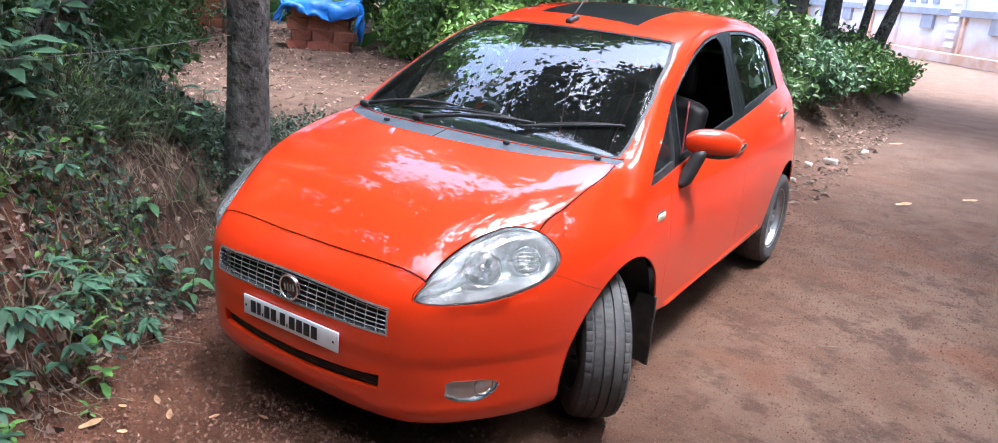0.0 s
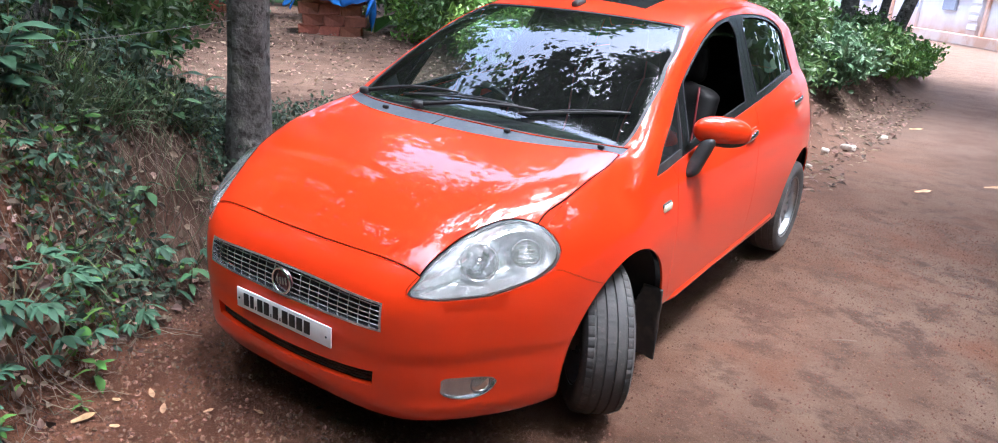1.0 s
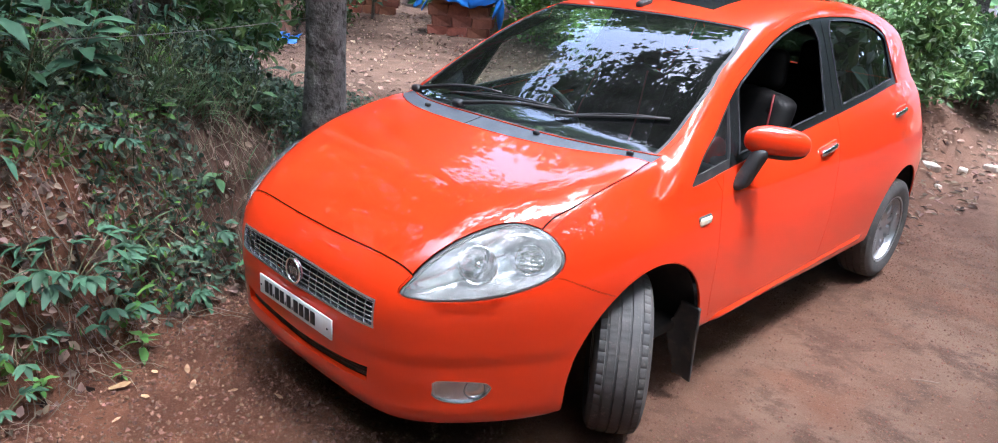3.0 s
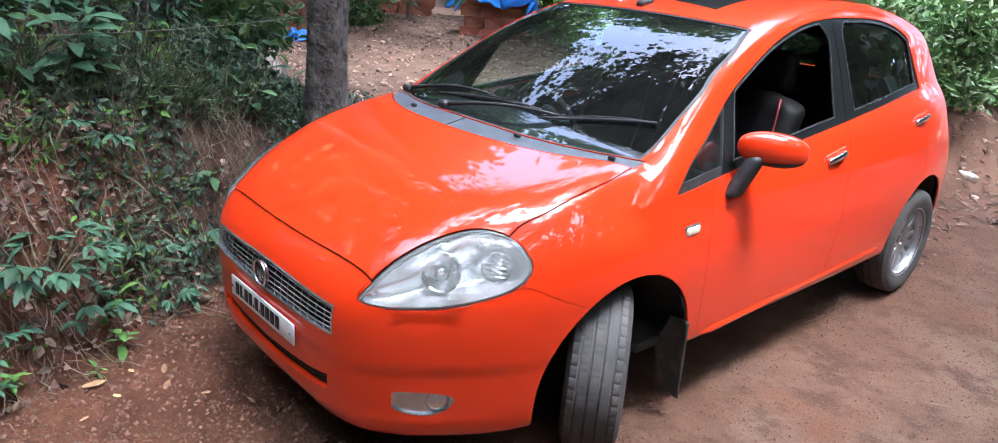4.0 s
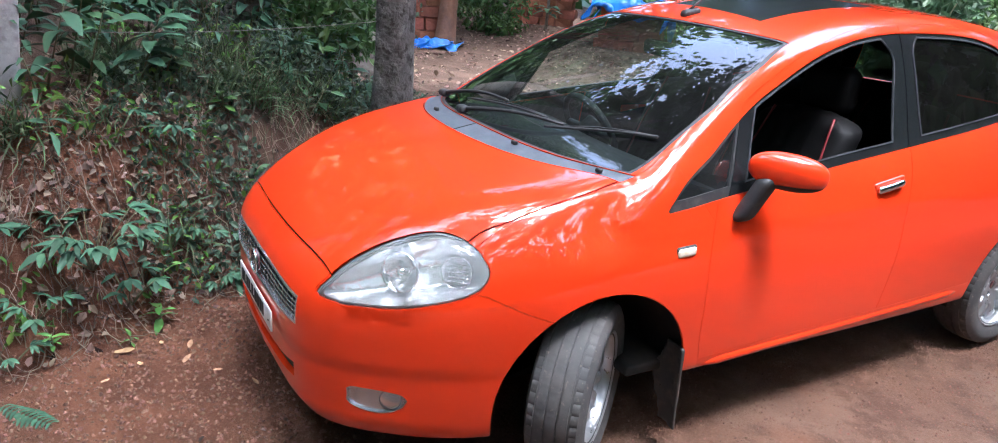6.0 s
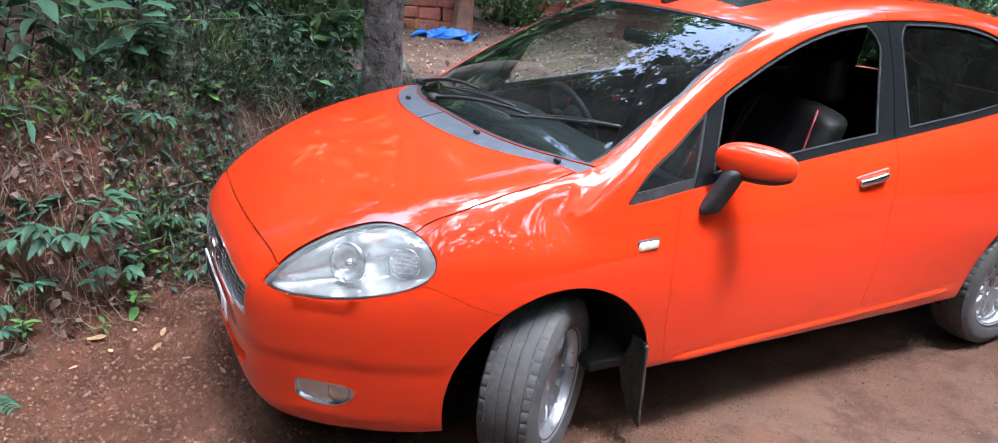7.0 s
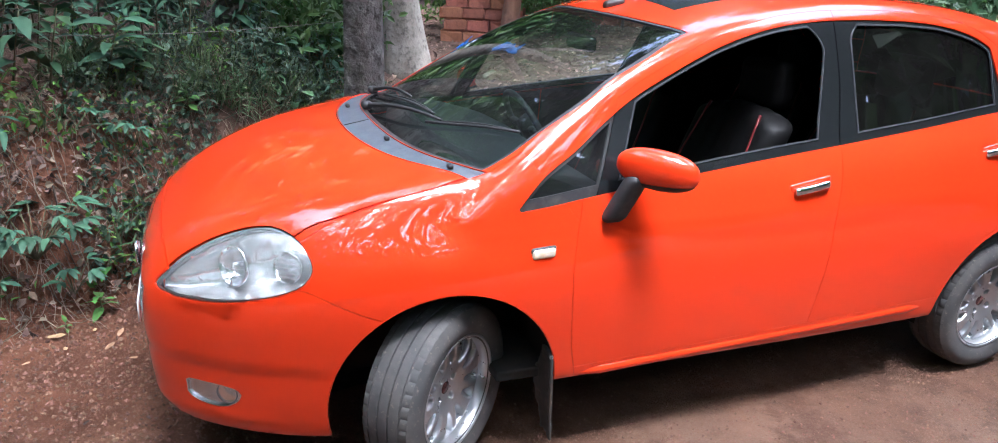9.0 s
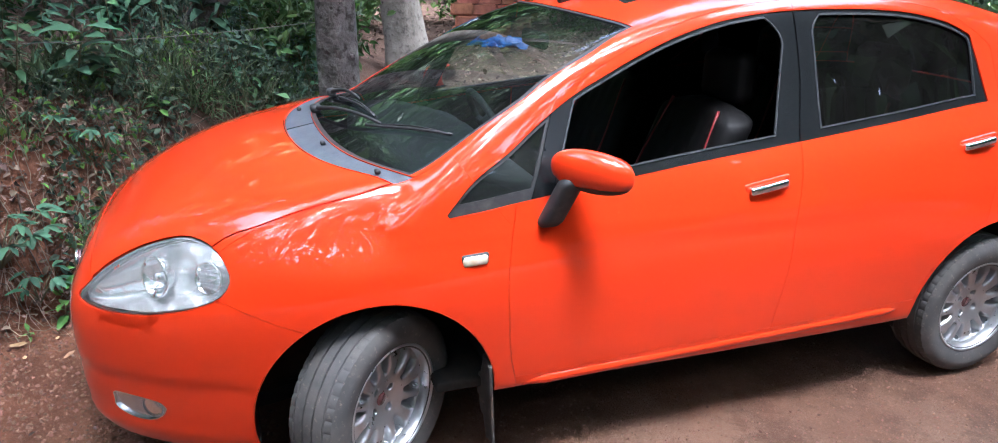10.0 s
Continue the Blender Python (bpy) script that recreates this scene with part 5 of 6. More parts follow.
def compound_wall():
    w = thing("compound_wall", "tall white compound wall splashed with red mud", "wall", kind="structure", at=pose(-2.1, 34.7, 0, 0, 0, -52.5))

    def slab(name, x0, x1, y0, y1, z0, z1, mat_, bevel=0.012):
        part(name, box_mesh((x0, y0, z0), (x1, y1, z1), bevel), mat_, w, smooth=False)

    slab("wall_face", -26, 10, 0.0, 0.25, -0.2, 3.6, STAIN_WALL)
    slab("plinth", -26, 10, -0.30, 0.0, -0.2, 0.36, STAINED, 0.03)
    slab("trim_rail", -26, 10, -0.16, 0.0, 1.72, 1.98, GREY_TRIM)
    slab("coping", -26, 10, -0.10, 0.35, 3.6, 3.75, GREY_TRIM)
    for x in (-16.4, -9.9, -3.4, 3.1):
        slab("pilaster", x - 0.24, x + 0.24, -0.14, 0.0, 0.36, 3.6, STAIN_WALL)
        for k in range(9):
            slab("quoin", x - 0.27, x + 0.27, -0.20, -0.14, 0.56 + 0.32 * k, 0.76 + 0.32 * k, STAIN_WALL if k % 2 else WHITEWASH)
        slab("step_trim", x - 2.2, x - 1.4, -0.13, 0.0, 1.18, 1.72, GREY_TRIM)
        slab("step_trim", x + 2.0, x + 2.6, -0.13, 0.0, 1.18, 1.72, GREY_TRIM)
        slab("panel_edge", x - 4.0, x - 3.86, -0.12, 0.0, 0.36, 1.72, STAIN_WALL)
        slab("panel_edge", x + 0.42, x + 0.56, -0.12, 0.0, 0.36, 1.72, STAINED)
        for k in range(3):
            slab("grille_bar", x - 3.4 + 0.8 * k, x - 3.0 + 0.8 * k, -0.06, 0.0, 2.15, 3.2, GREY_TRIM)


compound_wall()
stump = tagged(part("tree_stump", surface_net(lambda x, y, z: np.minimum(0.13 - 0.02 * z - np.hypot(x - 0.22 * z, y) + 0.012 * np.sin(4 * np.arctan2(y, x)), 0.75 - np.abs(z - 0.75) - 0.1 * x), (-0.3, -0.3, -0.05), (0.6, 0.3, 1.7), 0.05), BARK), "leaning sawn-off tree stump among the shrubs", "stump")
stump.matrix_world = pose(-0.42, 13.6, land_at(-0.42, 13.6) - 0.05)


# ---- the car ----
def build_car():
    car = thing("car", "orange-red five-door hatchback with alloy wheels, parked on red dirt", "car", at=Matrix.Translation((0.015, 0, 0)))
    base = surface_net(body, (-1.012, -1.056, 0.1), (1.012, 3.3, 1.6), 0.022)

    def low(x, y, z):
        return z - 0.190 - 0.02 * ramp(np.abs(x), 0.2, 0.5) - 0.10 * ramp(y, -0.4, 0.2)

    def rule(name):
        return lambda x, y, z: panel_rules(x, y, z, name)

    def cut_in(m, rules, gap=0.0, rest=False):
        """The inside of all the rules, cut one after another, and the outside too if it is asked for."""
        out, k, n = [], 0, 1
        while k < n and len(m[1]):
            d = rules(*m[0].T)
            n = len(d)
            if rest:
                out.append(keep(m, -d[k] - gap))
            m = keep(m, d[k] - gap)
            k += 1
        return (m, out) if rest else m

    def cut_out(m, rules, gap=0.0):
        pieces = [q for q in cut_in(m, rules, gap, True)[1] if len(q[1])]
        v, f, k = [], [], 0
        wide = max(q[1].shape[1] for q in pieces)
        for q in pieces:
            v.append(q[0])
            g = np.pad(q[1], ((0, 0), (0, wide - q[1].shape[1])), constant_values=-1)
            f.append(np.where(g >= 0, g + k, -1))
            k += len(q[0])
        return np.concatenate(v), np.concatenate(f)

    def panel(name, rules, mat_, parent, label="", sink=0.0, edge=0.009, side=0, gap=0.002, less=()):
        m = keep(base, side * base[0][:, 0] - 0.03) if side else base
        m = cut_in(m, rules, gap)
        for other in less:
            m = cut_out(m, other)
        return part(name, skin(m, body, sink, edge), mat_, parent, label)

    # mouths of the front bumper
    def grille_rules(x, y, z):
        a = np.abs(x)
        return [-0.6 - y, 0.412 + 0.06 * (0.6 - z) - a, z - 0.530 - 0.012 * a, 0.638 - 0.05 * a**1.5 - z]

    def intake_rules(x, y, z):
        a = np.abs(x)
        return [-0.6 - y, 0.385 + 0.10 * (z - 0.35) - a, z - 0.303 - 0.18 * a**2, 0.356 + 0.19 * a**2 - z]

    fog_shape = outline((-0.766, 0.381), (-0.768, 0.35), (-0.764, 0.322), (-0.718, 0.303), (-0.67, 0.303), (-0.635, 0.32), (-0.619, 0.345), (-0.618, 0.366), (-0.657, 0.377), (-0.71, 0.382))

    def fog_rules(x, y, z):
        return [np.where((np.abs(x) > 0.5) & (y < -0.4), fog_shape(y, z), -0.3)]

    def lowest(x, y, z):
        return [-low(x, y, z)]

    bumper = panel("front_bumper", rule("bumper"), RED, car, edge=0.02, less=(grille_rules, intake_rules, fog_rules, lowest))
    panel("hood", rule("hood"), RED, car, gap=0.005)
    panel("cowl", rule("cowl"), COWL_GREY, car, "faded grey plastic cowl panel", sink=0.004)

    # the windows of a side: the strip along the belt line, the divider bar and the centre pillar are black
    def divider(y, z):
        return y - 0.526 - 0.39 * (z - 0.954)

    def opening_rules(x, y, z):
        return [divider(y, z) - 0.036, 1.403 + 0.27 * (z - 1.061) - 9.0 * np.maximum(z - 1.36, 0) ** 2 - y, z - BELT(y) - 0.033, (DLO_TOP(y) - z) * 0.85 - 0.010, np.abs(x) - 0.4]

    def quarter_rules(x, y, z):
        return [-divider(y, z) - 0.040, z - BELT(y) - 0.034, (DLO_TOP(y) - z) * 0.85 - 0.012, np.abs(x) - 0.4]

    def rear_rules(x, y, z):
        return [y - 1.60 - 0.05 * (z - 1.09) - 9.0 * np.maximum(z - 1.40, 0) ** 2, 2.362 + 0.05 * (z - 1.14) - 7.0 * np.maximum(z - 1.33, 0) ** 2 - y, z - BELT(y) - 0.030, (DLO_TOP(y) - z) * 0.85 - 0.012, np.abs(x) - 0.4]

    def with_dlo(*more):
        return lambda x, y, z: panel_rules(x, y, z, "dlo") + [m(x, y, z) for m in more]

    def widened(rules, by):
        return lambda x, y, z: [c + by for c in rules(x, y, z)]

    for side in (1, -1):
        panel("front_fender", rule("fender"), RED, car, side=side, less=(lowest,))
        fd = panel("front_door", rule("front_door"), RED, car, side=side)
        rd = panel("rear_door", rule("rear_door"), RED, car, side=side)
        holes = (opening_rules, quarter_rules, rear_rules)
        panel("quarter_window_frame", with_dlo(lambda x, y, z: -divider(y, z) - 0.030), RUBBER, car, side=side, sink=0.004, gap=0.0005, less=holes)
        panel("window_frame", with_dlo(lambda x, y, z: divider(y, z) + 0.027, lambda x, y, z: B_SEAM(z) - y - 0.002), BLACK_GLOSS, fd, "gloss black window surround", side=side, sink=0.005, gap=0.0005, less=holes)
        panel("window_frame", with_dlo(lambda x, y, z: y - B_SEAM(z) - 0.002), BLACK_GLOSS, rd, "gloss black window surround", side=side, sink=0.005, gap=0.0005, less=holes)
        panel("quarter_window", widened(quarter_rules, 0.005), CLEAR, car, "small fixed triangular window", side=side, sink=0.012, edge=0, gap=0)
        panel("rear_window", widened(rear_rules, 0.005), TINTED, rd, "dark tinted rear side window", side=side, sink=0.012, edge=0, gap=0)
        for rules, where in ((opening_rules, fd), (rear_rules, rd)):
            panel("window_seal", rules, SEAL, where, "thin glossy grey window seal", side=side, sink=0.002, edge=0.006, gap=-0.001, less=(widened(rules, -0.005),))
    panel("windscreen_seal", rule("windscreen"), RUBBER, car, "black rubber windscreen seal", sink=0.003, gap=0.001, less=(widened(rule("windscreen"), -0.014),))
    pane = panel("windscreen", widened(rule("windscreen"), -0.011), SCREEN_GLASS, car, "curved windscreen mirroring the tree canopy", sink=0.006, edge=0, gap=0)
    pane.visible_shadow = False
    panel("tailgate_window", rule("back_glass"), TINTED, car, "tinted tailgate window", sink=0.006, edge=0)

    def film(x, y, z):
        return [y - 1.06 + 0.12 * x, 1.75 - y, 0.30 - np.abs(x), z - 1.3]

    shell = cut_out(base, lowest)
    for name in PANELS:
        shell = cut_out(shell, rule(name), -0.001)
    shell = cut_out(shell, film)
    part("body_shell", skin(shell, body, 0, 0.009), RED, car)
    panel("roof_film", film, BLACK_GLOSS, car, "black film patch on the roof", sink=0.001, edge=0.002, gap=0.001)
    inner = cut_out(base, lowest)
    for rules in [rule(n) for n in ("lamp", "windscreen", "dlo", "back_glass", "front_wheel", "rear_wheel")] + [grille_rules, intake_rules, fog_rules]:
        inner = cut_out(inner, rules, 0.003)
    part("inner_frame", skin(inner, body, 0.012, 0), UNDER, car, "dark inner structure behind the panel gaps")
    under = cut_in(base, lambda x, y, z: [-low(x, y, z) + 0.006])
    for name in ("front_wheel", "rear_wheel"):
        under = cut_out(under, rule(name))
    part("underbody", skin(under, body, 0.004, 0), UNDER, car)

    part("engine_bay", box_mesh((-0.43, -0.70, 0.22), (0.43, 0.50, 0.64), 0.03), UNDER, car, "dark engine bay seen through the wheel arch")

    # ---- nose: grille, badge, plate, lower intake, fog lamps ----
    def front_y(x, z, sink=0.0):
        """Where the nose stands at x and height z."""
        ys = np.linspace(-1.05, -0.2, 900)
        f = body(np.full(900, x), ys, np.full(900, z))
        return float(ys[np.argmax(f > 0)]) + sink

    panel("grille_backing", widened(grille_rules, 0.012), UNDER, bumper, "black void behind the grille", sink=0.05, edge=0, gap=0)
    panel("intake_backing", widened(intake_rules, 0.012), UNDER, bumper, "black void behind the lower intake", sink=0.05, edge=0, gap=0)
    grill = panel("grille", widened(grille_rules, 0.002), SATIN, car, "silver-edged radiator grille with a fine mesh of bars", sink=-0.001, edge=0.02, gap=0, less=(widened(grille_rules, -0.006),))
    for k in range(1, 6):
        rows = []
        for i in range(41):
            x = -0.405 + 0.81 * i / 40
            lo_z, hi_z = 0.530 + 0.012 * abs(x), 0.638 - 0.05 * abs(x) ** 1.5
            rows.append((x, front_y(x, lo_z + (hi_z - lo_z) * k / 6, 0.008), lo_z + (hi_z - lo_z) * k / 6))
        part("grille_bar", tube(rows, 0.0023, 6), SATIN, grill)
    for i in range(1, 19):
        x = -0.41 + 0.82 * i / 19
        if abs(x) < 0.03:
            continue
        lo_z, hi_z = 0.530 + 0.012 * abs(x), 0.638 - 0.05 * abs(x) ** 1.5
        part("grille_bar", tube([(x, front_y(x, lo_z + (hi_z - lo_z) * s, 0.009), lo_z + (hi_z - lo_z) * s) for s in (0, 0.35, 0.7, 1)], 0.0023, 6), SATIN, grill)
    for k in range(1, 5):
        rows = []
        for i in range(31):
            x = -0.378 + 0.756 * i / 30
            z = 0.303 + 0.18 * x * x + (0.053 + 0.01 * x * x) * k / 5
            rows.append((x, front_y(x, z, 0.022), z))
        part("intake_bar", tube(rows, 0.0046, 6), FLAP, bumper)
    tilt = pose(0, front_y(0, 0.588) - 0.004, 0.588, 8, 0, -90)
    ring = lathe([(0, 0.039), (0.005, 0.045), (0.011, 0.047), (0.014, 0.043), (0.012, 0.039)], 48)
    badge = part("badge", moved(lathe([(0.003, 0.0), (0.004, 0.02), (0.006, 0.04), (-0.004, 0.041)], 40, False), tilt), BADGE, grill, "round dark red enamel badge")
    part("badge_ring", moved(ring, tilt), CHROME, badge, "chrome badge ring")
    for k in range(4):
        bm = box_mesh((0.006, -0.024 + 0.0135 * k, -0.013), (0.0095, -0.0165 + 0.0135 * k, 0.013), 0.001)
        bm.transform(tilt)
        part("emblem_bar", bm, SATIN, badge)
    py = front_y(0.0, 0.458) - 0.012
    plate = part("number_plate", box_mesh((-0.235, py, 0.421), (0.235, py + 0.006, 0.495), 0.002), PLATE_WHITE, bumper, "white number plate with black bars")
    widths = (0.034, 0.026, 0.012, 0.034, 0.034, 0.012, 0.034, 0.012, 0.036, 0.036, 0.036, 0.036)
    x = -0.196
    for w in widths:
        tall = 0.046 if w > 0.02 else 0.012
        part("plate_bar", box_mesh((x, py - 0.0022, 0.436), (x + w - 0.008, py + 0.001, 0.436 + tall), 0.001), INK, plate)
        x += w
    for sx in (-0.217, 0.217):
        part("plate_screw", moved(lathe([(0, 0.0), (0, 0.004), (0.002, 0.0045)], 12, False), pose(sx, py - 0.003, 0.458, 0, 0, -90)), INK, plate)
    for side in (1, -1):
        fog = panel("fog_lamp", fog_rules, SATIN, bumper, "satin silver fog lamp surround", sink=0.007, edge=0.01, side=side)
        panel("fog_rim", widened(fog_rules, 0.001), CHROME, fog, sink=-0.001, edge=0.02, side=side, gap=0, less=(widened(fog_rules, -0.002),))
        ax, ay, az = 0.649, -0.654, 0.347
        n = slope(body, np.array([[ax, ay, az]]))[0]
        spin = Vector((n[0] * side, n[1], n[2])).to_track_quat("X", "Z").to_matrix().to_4x4()
        where = Matrix.Translation((ax * side + n[0] * side * 0.003, ay + n[1] * 0.003, az)) @ spin
        bulb = part("fog_bowl", moved(lathe([(-0.03, 0.0), (-0.024, 0.018), (0.0, 0.031), (0.004, 0.034), (-0.002, 0.036)], 32, False), where), ALLOY_DARK, fog)
        part("fog_glass", moved(lathe([(0.006, 0.0), (0.005, 0.02), (0.0, 0.032)], 32, False), where), LENS, bulb)

    # ---- head lamps ----
    for side in (1, -1):
        lamp = panel("headlamp", widened(rule("lamp"), -0.003), LENS, car, "large hazed teardrop headlamp lens", sink=0.004, edge=0, side=side, gap=0)
        lamp.visible_shadow = False
        swell = np.array([q.co for q in lamp.data.vertices])
        rise = 0.021 * np.clip(lamp_outline(swell[:, 1], swell[:, 2]) / 0.035, 0, 1)
        for q, by, nn in zip(lamp.data.vertices, rise, slope(body, swell)):
            q.co += Vector(nn * by)
        panel("lamp_gasket", rule("lamp"), RUBBER, lamp, sink=0.005, edge=0.01, side=side, gap=0.0005, less=(widened(rule("lamp"), -0.0045),))
        v, f, n = skin(cut_in(keep(base, side * base[0][:, 0] - 0.03), rule("lamp"), 0.003), body, 0, 0)
        depth = np.clip(lamp_outline(v[:, 1], v[:, 2]) / 0.05, 0, 1) ** 0.6
        crease = 0.010 * np.sin((v[:, 1] + 0.35 * v[:, 2]) * 55) * ramp(v[:, 1], -0.56, -0.48) + 0.012 * ramp(v[:, 1], -0.60, -0.585) * (1 - ramp(v[:, 1], -0.50, -0.48))
        v = v - (0.008 + 0.098 * depth[:, None] + crease[:, None] * depth[:, None]) * n
        part("lamp_housing", (v, f), LAMP_HOUSING, lamp, "silvered lamp housing")
        for name, ax, ay, az, r, face in (("main_reflector", 0.575, -0.605, 0.735, 0.06, (0.55, -0.80, 0.15)), ("turn_reflector", 0.655, -0.455, 0.745, 0.046, (0.70, -0.65, 0.2))):
            way = Vector((face[0] * side, face[1], face[2]))
            where = Matrix.Translation((ax * side, ay, az)) @ way.to_track_quat("X", "Z").to_matrix().to_4x4() @ pose(0.004, 0, 0)
            bowl = lathe([(-0.055, 0.0), (-0.052, r * 0.3), (-0.04, r * 0.62), (-0.015, r * 0.88), (0.004, r), (0.006, r * 1.06), (-0.004, r * 1.08)], 48, False)
            bowl_ob = part(name, moved(bowl, where), REFLECTOR, lamp, "silvered lamp bowl")
            if name == "main_reflector":
                part("bulb_cap", moved(lathe([(0.0, 0.0), (-0.002, 0.011), (-0.03, 0.013)], 24, False), where), CHROME, bowl_ob)
            else:
                for k in range(5):
                    bm = box_mesh((-0.008, -r * 0.85, -0.032 + 0.014 * k), (0.0, r * 0.85, -0.027 + 0.014 * k), 0.001)
                    bm.transform(where)
                    part("reflector_fin", bm, CHROME, bowl_ob)

    # ---- wheels ----
    def wheel_set():
        w = thing("wheel", "dusty black tyre on a silver alloy rim", "wheel")
        R, rim, h = 0.302, 0.197, 0.092
        prof = [(-h + 0.012, rim - 0.012), (-h + 0.004, rim + 0.012), (-h - 0.008, rim + 0.05), (-h - 0.002, R - 0.032), (-h + 0.010, R - 0.012)]
        for g in (-0.056, -0.019, 0.019, 0.056):
            prof += [(g - 0.0045, R - 0.0015 - 0.35 * (abs(g) - 0.005) ** 2 * 4), (g - 0.0035, R - 0.009), (g + 0.0035, R - 0.009), (g + 0.0045, R - 0.0015 - 0.35 * (abs(g) - 0.005) ** 2 * 4)]
        prof += [(h - 0.010, R - 0.012), (h + 0.002, R - 0.032), (h + 0.008, rim + 0.05), (h - 0.004, rim + 0.012), (h - 0.012, rim - 0.012)]
        last = len(prof) - 1
        notch = lambda i, k: -0.0035 if (k in (4, 5, last - 4, last - 5) and i % 5 == 0) else (-0.003 if k in (8, 9, 12, 13) and i % 10 == (k * 3) % 10 else 0)
        tyre = part("tyre", lathe(prof, 240, False, notch), TYRE, w, "worn black tyre with a dusty tread", smooth=False)
        for q in tyre.data.polygons:
            q.use_smooth = True
        tyre.data.set_sharp_from_angle(angle=0.6)

        def disc(x, y, z):
            r, ang = np.hypot(y, z), np.arctan2(z, y)
            face = 0.030 + 0.022 * ramp(r, 0.03, 0.12) - 0.010 * ramp(r, 0.15, 0.19) - 0.012 * (1 - ramp(r, 0.0, 0.03))
            n = 6
            turn = (ang * n / (2 * np.pi)) % 1.0 - 0.5
            across = np.abs(np.abs(turn) * 2 * np.pi / n * r - 0.148 * r - 0.010)
            wide = 0.019 * ramp(r, 0.06, 0.14) + 0.004 * ramp(r, 0.13, 0.18)
            open_ = np.minimum.reduce([0.180 - r, r - 0.092, wide - across])
            f = np.minimum.reduce([face - x, x - face + 0.05, 0.196 - r])
            f = blend(f, -open_ * 0.8 + 0.22 * np.maximum(face - 0.002 - x, 0), 0.006)
            ang4 = (ang * 4 / (2 * np.pi) + 0.25) % 1.0 - 0.5
            hole = np.hypot(r - 0.049, ang4 * 2 * np.pi / 4 * r)
            return np.minimum(f, np.maximum(hole - 0.0125, face - 0.018 - x))

        rim_ob = part("rim", surface_net(disc, (-0.03, -0.205, -0.205), (0.07, 0.205, 0.205), 0.0048), ALLOY, w, "silver multi-spoke alloy rim")
        barrel = [(0.085, rim + 0.004), (0.088, rim + 0.001), (0.084, rim - 0.006), (0.055, rim - 0.012), (-0.06, rim - 0.022), (-0.085, rim - 0.004)]
        part("rim_barrel", lathe(barrel, 96, False), ALLOY, rim_ob)
        part("hub_cap", lathe([(0.028, 0.0), (0.028, 0.022), (0.024, 0.028)], 32, False), BADGE, rim_ob, "small dark red hub cap")
        part("brake_disc", lathe([(-0.012, 0.0), (-0.012, 0.125), (-0.03, 0.128), (-0.03, 0.0)], 48, False), ALLOY_DARK, w)
        return w

    w = wheel_set()
    w.parent = car
    spots = [(0.722, 0.0, 39), (0.722, 2.49, 0), (-0.722, 0.0, 39 + 180), (-0.722, 2.49, 180)]
    w.matrix_basis = pose(spots[0][0], spots[0][1], 0.30, 12, 0, spots[0][2])
    for sx, sy, rz in spots[1:]:
        copy_thing(w, pose(sx, sy, 0.30, 40, 0, rz))

    # ---- wheel wells, mudflaps ----
    for side in (1, -1):
        for middle, r in ((0.0, 0.392), (2.49, 0.40)):
            v, f = [], []
            for i in range(33):
                ang = math.radians(-8 + 196 * i / 32)
                yy, zz = middle + r * math.cos(ang), 0.308 + r * math.sin(ang)
                xs = np.linspace(0.55, 0.95, 200)
                out = float(xs[np.argmax(body(xs, np.full(200, yy), np.full(200, max(zz, 0.3))) < 0)]) - 0.03
                for x in (0.42, 0.60, min(out, 0.80)):
                    v.append((side * x, middle + r * math.cos(ang), 0.308 + r * math.sin(ang)))
            for i in range(32):
                for k in (0, 1):
                    q = i * 3 + k
                    f.append((q, q + 1, q + 4, q + 3))
            k = len(v)
            v += [(side * 0.42, middle + r, 0.16), (side * 0.42, middle - r, 0.16)]
            f.append((k, *[3 * i for i in range(33)], k + 1))
            part("wheel_liner", (v, f), UNDER, car, "dark plastic wheel arch liner")
        def flap(x, y, z):
            bend = 0.35 + 0.05 * (0.4 - z) + 0.012 * np.sin(x * 26)
            wide = np.minimum(x - 0.735 - 0.02 * np.sin(z * 18), 0.845 - 0.02 * (0.2 - z) - x)
            return np.minimum.reduce([0.006 - np.abs(y - bend), wide, blend(z - 0.085 - 0.04 * (0.86 - x), 0.42 - z, 0.02)])
        m = surface_net(flap, (0.66, 0.30, 0.05), (0.90, 0.42, 0.45), 0.010)
        part("mudflap", ([(side * p[0], p[1], p[2]) for p in m[0]], m[1] if side > 0 else m[1][:, ::-1]), FLAP, car, "dusty dark rubber mudflap")

    # ---- door mirrors, handles, repeaters, aerial, wipers ----
    for side in (1, -1):
        sx = Matrix.Diagonal((side, 1, 1, 1))
        flip = (lambda f: f) if side > 0 else (lambda f: f[:, ::-1])

        def shell(x, y, z):
            u, v_, w_ = (x - 0.885), (y - 0.645) - 0.75 * (x - 0.885), (z - 1.05)
            d = 1 - (np.abs(u / 0.098) ** 2.4 + np.abs(v_ / (0.062)) ** 2.2 + np.abs((w_ + 0.08 * u) / 0.062) ** 2.4)
            cut = (0.040 - v_) * 8
            return blend(d, cut, 0.25)

        m = surface_net(shell, (0.76, 0.49, 0.97), (1.01, 0.81, 1.13), 0.0075)
        mir = part("door_mirror", ([(side * p[0], p[1], p[2]) for p in m[0]], flip(m[1])), RED, car, "orange-red door mirror on a black arm")
        lower = keep(m, 1.010 + 0.02 * (m[0][:, 0] - 0.9) - m[0][:, 2])
        n = slope(shell, lower[0])
        part("mirror_skirt", ([(side * p[0], p[1], p[2]) for p in lower[0] + 0.002 * n], flip(lower[1])), RUBBER, mir, "black lower mirror skirt")
